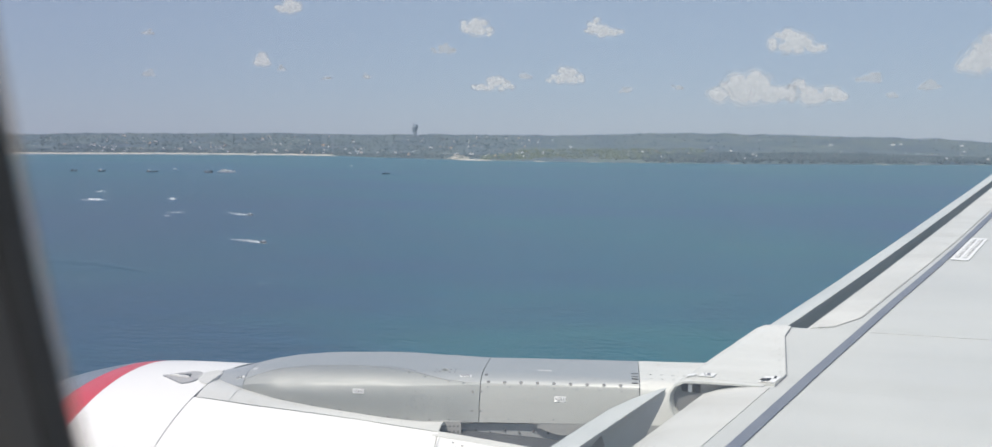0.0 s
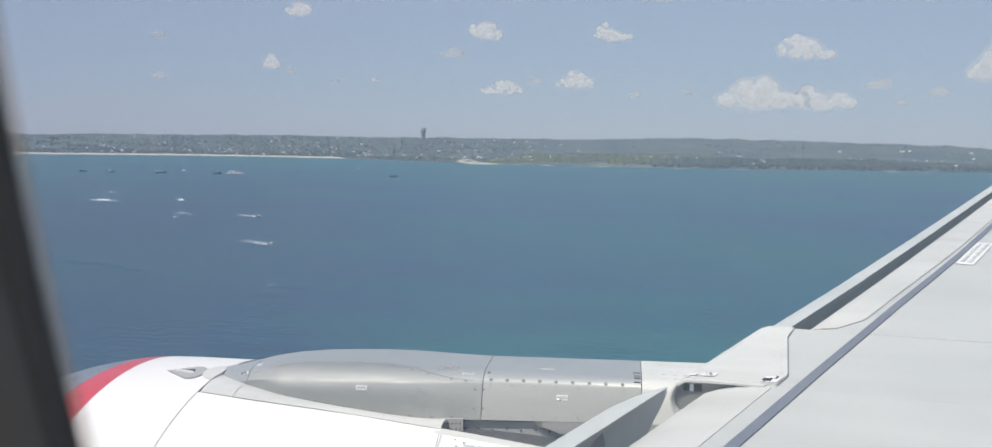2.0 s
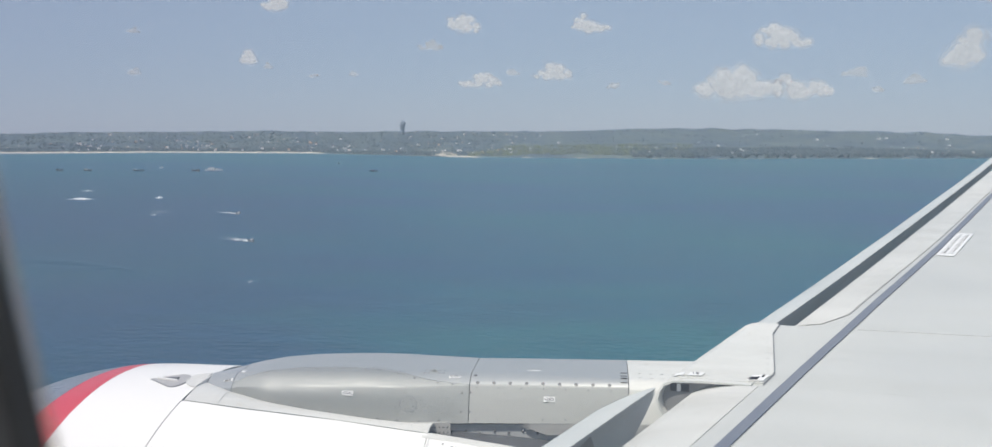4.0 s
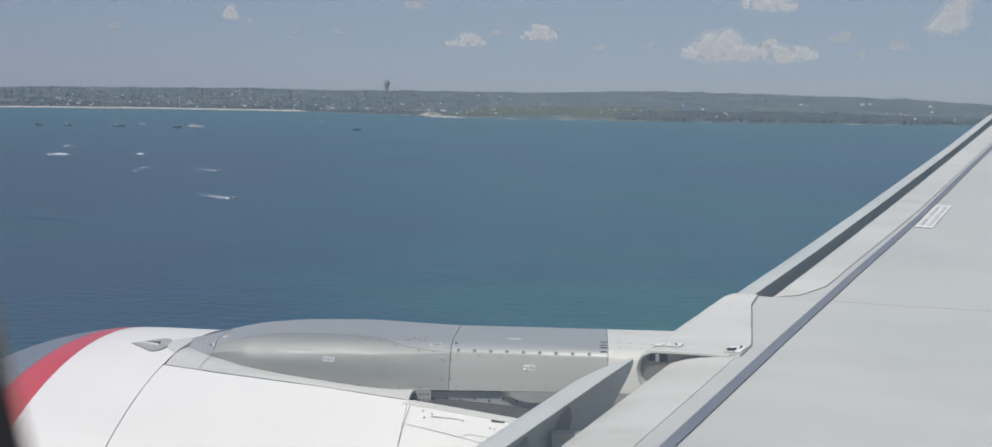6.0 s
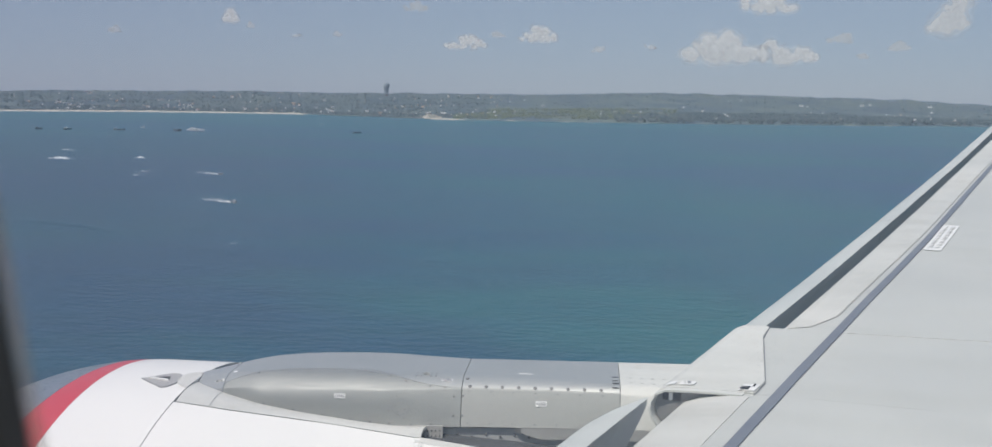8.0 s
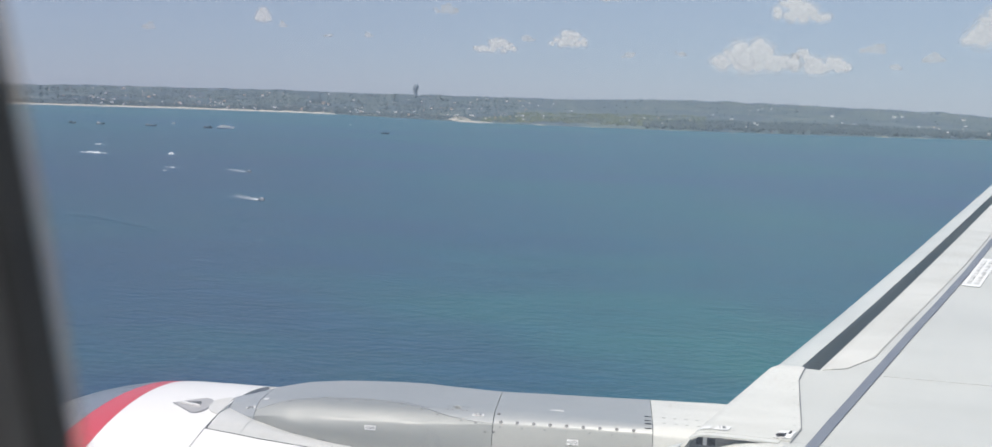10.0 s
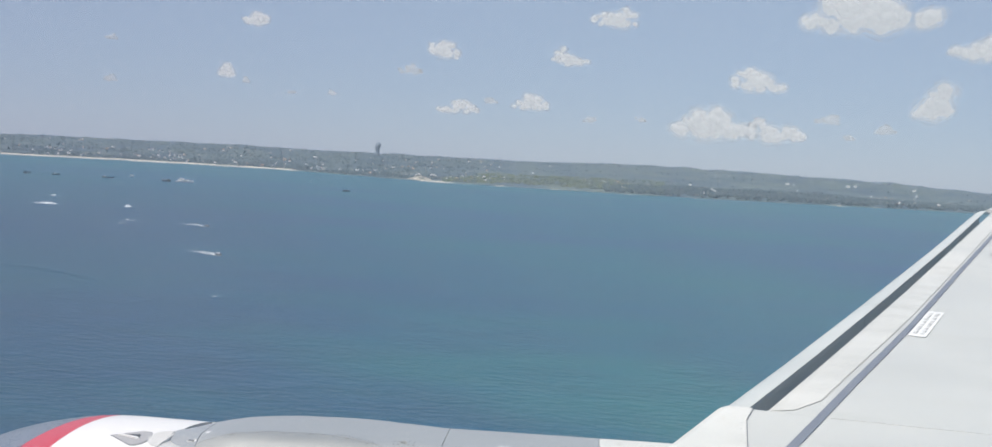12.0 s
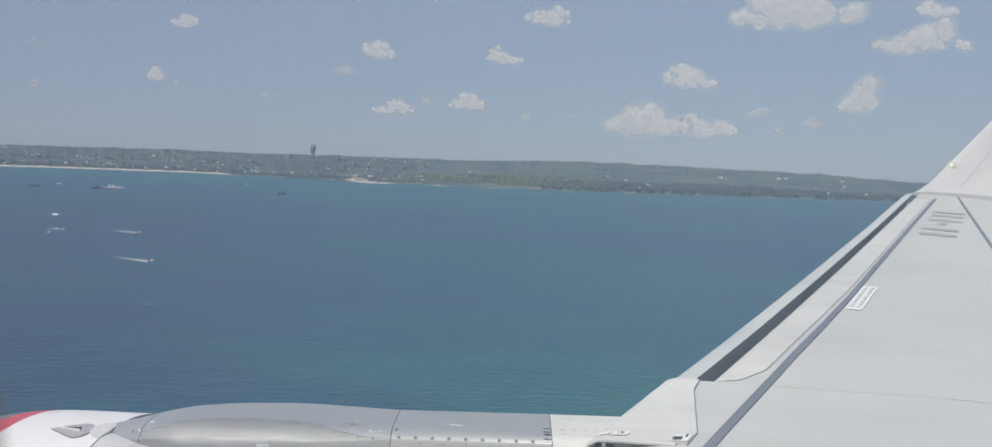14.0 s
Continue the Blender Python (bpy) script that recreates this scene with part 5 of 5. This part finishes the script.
boat("motor_ship", "white motor ship with two decks anchored in the bay", 26, 6, 1.7, HULL_W, [(-9, 6, 4.6, 1.5, 3.4, HULL_W), (-8, -1, 4, 3.4, 5.0, HULL_W)], -22.6, -1.90, 4, [(-3, 5.0, 8.5), (8, 1.7, 6.0)], "ship")
boat("cargo_boat", "dark wooden cargo boat with a high bow at anchor", 13, 4.5, 2.0, HULL_D, [(-5.5, -2, 3, 2.0, 3.6, HULL_D)], -23.6, -1.92, 172, [(2, 1.8, 6)], "boat", "boats at anchor")
boat("cargo_boat", "long dark low boat at anchor", 17, 4, 1.5, HULL_D, [(-7, -4, 3, 1.4, 3.2, HULL_W)], -26.6, -1.88, 5, (), "boat", "boats at anchor")
boat("cargo_boat", "small white boat at anchor", 7, 2.4, 1.2, HULL_W, [(-2, 1, 1.8, 1.1, 2.6, HULL_W)], -25.4, -1.74, 15, (), "boat", "boats at anchor")
boat("cargo_boat", "grey boat with a wheelhouse at anchor", 12, 3.6, 1.6, HULL_D, [(-4, -1, 3, 1.5, 3.8, HULL_W)], -29.2, -1.86, 4, (), "boat", "boats at anchor")
boat("cargo_boat", "distant dark boat with a short mast", 11, 3.4, 1.5, HULL_D, [(-4, -1.5, 2.6, 1.4, 3.2, HULL_D)], -30.6, -1.84, 0, [(1, 1.4, 5)], "boat", "boats at anchor")
boat("cargo_boat", "tiny white boat far out in the bay", 5, 2, 1.0, HULL_W, [(-1.5, 0.6, 1.4, 0.9, 2.0, HULL_W)], -15.6, -1.50, 30, (), "boat", "boats at anchor")

FOAM = Mat("white_foam", (0.72, 0.75, 0.77), 0.9)
m = FOAM
m.to(m.ramp(m.noise(m.coords(), 0.9, 4), [(0.3, (0.36, 0.43, 0.48)), (0.65, (0.74, 0.77, 0.79))]), "Base Color")
m.bump(m.noise(m.coords(), 2.0, 4), 0.6, 0.3)
FOAM = m.m


def flecks(name, spots, label, seed):
    """Patches of broken foam lying on the water: (place, length, width, heading)."""
    rnd = random.Random(seed)
    vs, fs = [], []
    for p, a, b, turn in spots:
        o, n = len(vs), 9
        c, s = math.cos(turn), math.sin(turn)
        rim = []
        for i in range(n):
            t = math.tau * i / n
            k = rnd.uniform(0.55, 1.15)
            x, y = math.cos(t) * a * k, math.sin(t) * b * k
            rim.append((p.x + x * c - y * s, p.y + x * s + y * c, p.z + 0.10))
        vs += rim + [(p.x, p.y, p.z + 0.12 + min(a, b) * 0.25)]
        fs += [(o + i, o + (i + 1) % n, o + n) for i in range(n)]
    me = bpy.data.meshes.new(name)
    me.from_pydata(vs, [], fs)
    me.materials.append(FOAM)
    return tagged(new(name, me), label, "foam", kind="stuff")


# two speedboats with wakes
def speedboat(az, el, heading):
    t = boat("speedboat", "small dark speedboat running with a white wake", 4.8, 1.7, 0.7, HULL_D, [(-0.8, 0.8, 1.2, 0.6, 1.4, HULL_W)], az, el, heading, (), "speedboat", "speedboats")
    p0, d = at(az, el), Vector((math.cos(radians(heading)), math.sin(radians(heading)), 0))
    n = Vector((-d.y, d.x, 0))
    rnd = random.Random(int(-el * 100))
    spots = [(p0 + d * 1.8 + n * s * 1.1, 1.3, 0.4, radians(heading)) for s in (-1, 1)]
    for i in range(240):
        u = rnd.random() ** 2.2
        spots.append((p0 - d * (2 + 27 * u) + n * rnd.gauss(0, 0.7 + 2.6 * u), rnd.uniform(0.5, 1.8), rnd.uniform(0.08, 0.36) * (1 - 0.7 * u), radians(heading) + rnd.gauss(0, 0.12)))
    flecks("wake_foam", spots, "white foaming wake behind a speedboat", 2)


speedboat(-20.6, -5.95, -38)
speedboat(-21.3, -4.35, -34)


# breaking waves on the reef
def breaker(az, el, length, height, turn, label):
    """A curling crest: a swell ridge with a ragged white front."""
    p0 = at(az, el)
    d = Vector((math.cos(radians(turn)), math.sin(radians(turn)), 0))
    n = Vector((-d.y, d.x, 0))
    bm = bmesh.new()
    rows = []
    for u in steps(-1, 1, 90):
        k = max(0.02, (1 - abs(u) ** 1.5)) * max(0.05, 0.45 + 1.1 * noise.fractal((u * length * 0.16 + az, el, 0), 1.0, 2.0, 3))
        q = p0 + d * u * length / 2 + n * (1.5 * noise.noise((u * 4, az, 3)))
        rows.append([bm.verts.new(q + n * x * k + Vector((0, 0, max(-0.05, z * k * height + 0.15 * noise.noise((u * 30, x, az)))))) for x, z in ((-3.0, -0.1), (-1.8, 0.22), (-0.9, 0.55), (-0.4, 0.95), (0.2, 1.0), (0.9, 0.5), (1.8, -0.1))])
    for a, b in zip(rows, rows[1:]):
        for j in range(6):
            bm.faces.new((a[j], b[j], b[j + 1], a[j + 1]))
    return solo("breaking_wave", bm, FOAM, label, "wave", "breaking waves on the reef", base=p0)


for az, el, length, height, turn, label in ((-29.6, -3.40, 26, 1.5, 2, "long white breaking wave over the reef"), (-29.2, -2.95, 15, 1.3, 4, "white breaking wave over the reef"),
                                            (-25.6, -3.40, 10, 1.3, -2, "short white breaking wave over the reef"), (-25.4, -4.15, 14, 0.8, -4, "low white breaking wave over the reef"),
                                            (-25.8, -4.34, 7, 0.8, -4, "low white breaking wave over the reef"), (-36.5, -3.5, 40, 1.6, 3, "long white breaking wave over the reef"),
                                            (-20.6, -8.25, 3.5, 0.4, 35, "small curling wave close to the reef")):
    breaker(az, el, length, height, turn, label)
rnd = random.Random(31)
field = []
for i in range(3600):
    az = -30.9 - abs(rnd.gauss(0, 4.0))
    el = rnd.gauss(-6.9, 1.0)
    p = at(az, el)
    v = noise.fractal((p.x / 30, p.y / 26, 2), 1.0, 2.0, 3) + 0.5 * (-33.0 - az) / 3 - 0.35 * abs(el + 7.0)
    if v < 0.12:
        continue
    field.append((p, rnd.uniform(0.4, 1.7), rnd.uniform(0.12, 0.5), rnd.gauss(0.1, 0.3)))
flecks("surf_foam", field, "churned white surf over the shallow reef", 6)
swell = bmesh.new()
rows = []
for u in steps(0, 1, 50):
    p = at(-34 + 9.4 * u, -6.6 - 1.7 * u + 0.5 * math.sin(u * 3.0))
    n = Vector((p.x, p.y, 0)).normalized()
    k = math.sin(math.pi * min(1, u * 0.9 + 0.1)) * 0.55
    rows.append([swell.verts.new(p + n * x + Vector((0, 0, z * k - 0.05))) for x, z in ((-9, 0), (-5, 0.35), (-1.5, 0.95), (0.5, 1.0), (4, 0.55), (10, 0))])
for a, b in zip(rows, rows[1:]):
    for j in range(5):
        swell.faces.new((a[j], b[j], b[j + 1], a[j + 1]))
solo("swell", swell, SEA, "smooth dark swell rolling towards the reef", "wave")

# ---------------------------------------------------------------- clouds
def vapour(name, dense, thin, body, shine):
    """Cloud vapour: an added glow stands in for scattered daylight; thinner where the noise is low."""
    m = bpy.data.materials.new(name)
    m.use_nodes = True
    nt = m.node_tree
    nt.nodes.remove(nt.nodes["Principled BSDF"])
    dif, trl, mixa, clr, mixb, glow, addg = (nt.nodes.new("ShaderNode" + k) for k in ("BsdfDiffuse", "BsdfTranslucent", "MixShader", "BsdfTransparent", "MixShader", "Emission", "AddShader"))
    dif.inputs[0].default_value = trl.inputs[0].default_value = (body, body, body, 1)
    glow.inputs[0].default_value, glow.inputs[1].default_value = (0.90, 0.95, 1.0, 1), shine
    mixa.inputs[0].default_value = 0.5
    tc, tex, mr = nt.nodes.new("ShaderNodeTexCoord"), nt.nodes.new("ShaderNodeTexNoise"), nt.nodes.new("ShaderNodeMapRange")
    tex.inputs["Scale"].default_value, tex.inputs["Detail"].default_value = 0.018, 2.0
    nt.links.new(tc.outputs["Object"], tex.inputs["Vector"])
    nt.links.new(tex.outputs["Fac"], mr.inputs["Value"])
    mr.inputs["From Min"].default_value, mr.inputs["From Max"].default_value = 0.40, 0.60
    mr.inputs["To Min"].default_value, mr.inputs["To Max"].default_value = dense * thin, dense
    for a, b in ((dif.outputs[0], mixa.inputs[1]), (trl.outputs[0], mixa.inputs[2]), (mr.outputs[0], mixb.inputs[0]), (clr.outputs[0], mixb.inputs[1]), (mixa.outputs[0], addg.inputs[0]), (glow.outputs[0], addg.inputs[1]),
                 (addg.outputs[0], mixb.inputs[2]), (mixb.outputs[0], nt.nodes["Material Output"].inputs[0])):
        nt.links.new(a, b)
    return m


VAPOUR = [vapour("cloud_veil", 0.11, 0.2, 0.06, 0.54), vapour("cloud_mist", 0.27, 0.45, 0.09, 0.56), vapour("cloud_body", 0.86, 0.96, 0.16, 0.51)]
WISP = [vapour("wisp_veil", 0.07, 0.2, 0.06, 0.54), vapour("wisp_mist", 0.15, 0.35, 0.08, 0.51), vapour("wisp_body", 0.34, 0.7, 0.14, 0.46)]


def cloud(az, el, w, h, seed, label):
    """A cumulus: nested shells of merged puffs, the outer ones thinner."""
    rnd = random.Random(seed)
    D = 4880.0
    c = at(az, D * math.cos(radians(el)), 0) + Vector((0, 0, H + D * math.sin(radians(el))))
    W, T = D * radians(w), D * radians(h)
    right, deep = Vector((math.cos(radians(az)), -math.sin(radians(az)), 0)), Vector((math.sin(radians(az)), math.cos(radians(az)), 0))
    heads = [(rnd.uniform(-0.34, 0.34), rnd.uniform(0.55, 1.0)) for _ in range(3)]
    puffs = []
    for i in range(int(16 + 7 * w)):
        u = max(-0.46, min(0.46, rnd.gauss(0, 0.23)))
        lift = max(0.25, max(hh * math.exp(-((u - hu) / 0.2) ** 2) for hu, hh in heads))
        v = -0.36 + lift * 0.75 * rnd.random()
        puffs.append((right * u * W + Vector((0, 0, v * T)) + deep * rnd.gauss(0, 0.12) * W, T * rnd.uniform(0.12, 0.24) * (1.1 - 0.9 * abs(u))))
    vs, fs, mi = [], [], []
    for mat, grow in enumerate((1.46, 1.08, 0.70)):
        bm = bmesh.new()
        for p, rad in puffs:
            bmesh.ops.create_icosphere(bm, subdivisions=2, radius=rad * grow, matrix=Matrix.Translation(p) @ Matrix.Diagonal((1.3, 1.3, 1.0, 1.0)))
        me = bpy.data.meshes.new("puffs")
        bm.to_mesh(me)
        bm.free()
        tmp = new("tmp", me)
        md = tmp.modifiers.new("merge", "REMESH")
        md.mode, md.voxel_size = "VOXEL", T * 0.05
        done = bpy.data.meshes.new_from_object(tmp.evaluated_get(bpy.context.evaluated_depsgraph_get()))
        bpy.data.objects.remove(tmp)
        o = len(vs)
        for q in done.vertices:
            s = q.co / (T * 0.16)
            k = noise.fractal(s + Vector((seed * 7, 0, 0)), 1.0, 2.0, 2)
            vs.append(q.co + q.normal * k * T * (0.04, 0.05, 0.07)[mat])
        for f in done.polygons:
            fs.append([o + i for i in f.vertices])
            mi.append(mat)
        bpy.data.meshes.remove(done)
    me = bpy.data.meshes.new("cloud")
    me.from_pydata(vs, [], fs)
    for m in VAPOUR if h > 0.8 else WISP:
        me.materials.append(m)
    me.polygons.foreach_set("material_index", mi)
    me.polygons.foreach_set("use_smooth", [True] * len(fs))
    ob = new("cloud", me)
    ob.matrix_basis = Matrix.Translation(c)
    return tagged(ob, label, "cloud", "fair-weather clouds")


CLOUDS = [(-19.0, 7.6, 1.68, 0.93), (1.6, 9.13, 2.8, 1.31), (15.3, 9.85, 7.0, 2.7), (22.5, 9.53, 2.61, 1.12), (21.9, 8.0, 4.85, 1.68), (-8.4, 6.76, 1.68, 1.31), (-10.2, 5.47, 1.49, 0.75), (-1.0, 6.71, 2.31, 1.04), (9.8, 5.99, 2.8, 1.68), (19.0, 4.95, 2.05, 2.24), (-20.6, 4.55, 1.04, 0.82), (-19.5, 4.1, 0.56, 0.37), (-26.7, 5.8, 0.75, 0.37)]
CLOUDS += [(-26.7, 3.6, 0.9, 0.45), (-17.0, 3.6, 0.75, 0.3), (-14.7, 3.75, 0.67, 0.37), (-7.4, 3.45, 2.43, 0.93), (-5.5, 3.95, 0.82, 0.52), (-3.1, 4.0, 2.16, 1.19), (0.4, 3.15, 0.82, 0.45), (7.2, 3.4, 5.04, 2.05), (11.0, 3.1, 3.06, 1.49), (13.8, 3.86, 1.57, 0.75), (14.8, 2.85, 0.67, 0.45), (16.7, 3.4, 1.12, 0.67), (3.3, 3.3, 0.75, 0.37)]
for i, (a, e, w, h) in enumerate(CLOUDS):
    cloud(a, e, w, h, i + 1, "large white cumulus cloud" if w > 4 else "puffy white cumulus cloud" if h > 0.8 else "thin wispy white cloud")
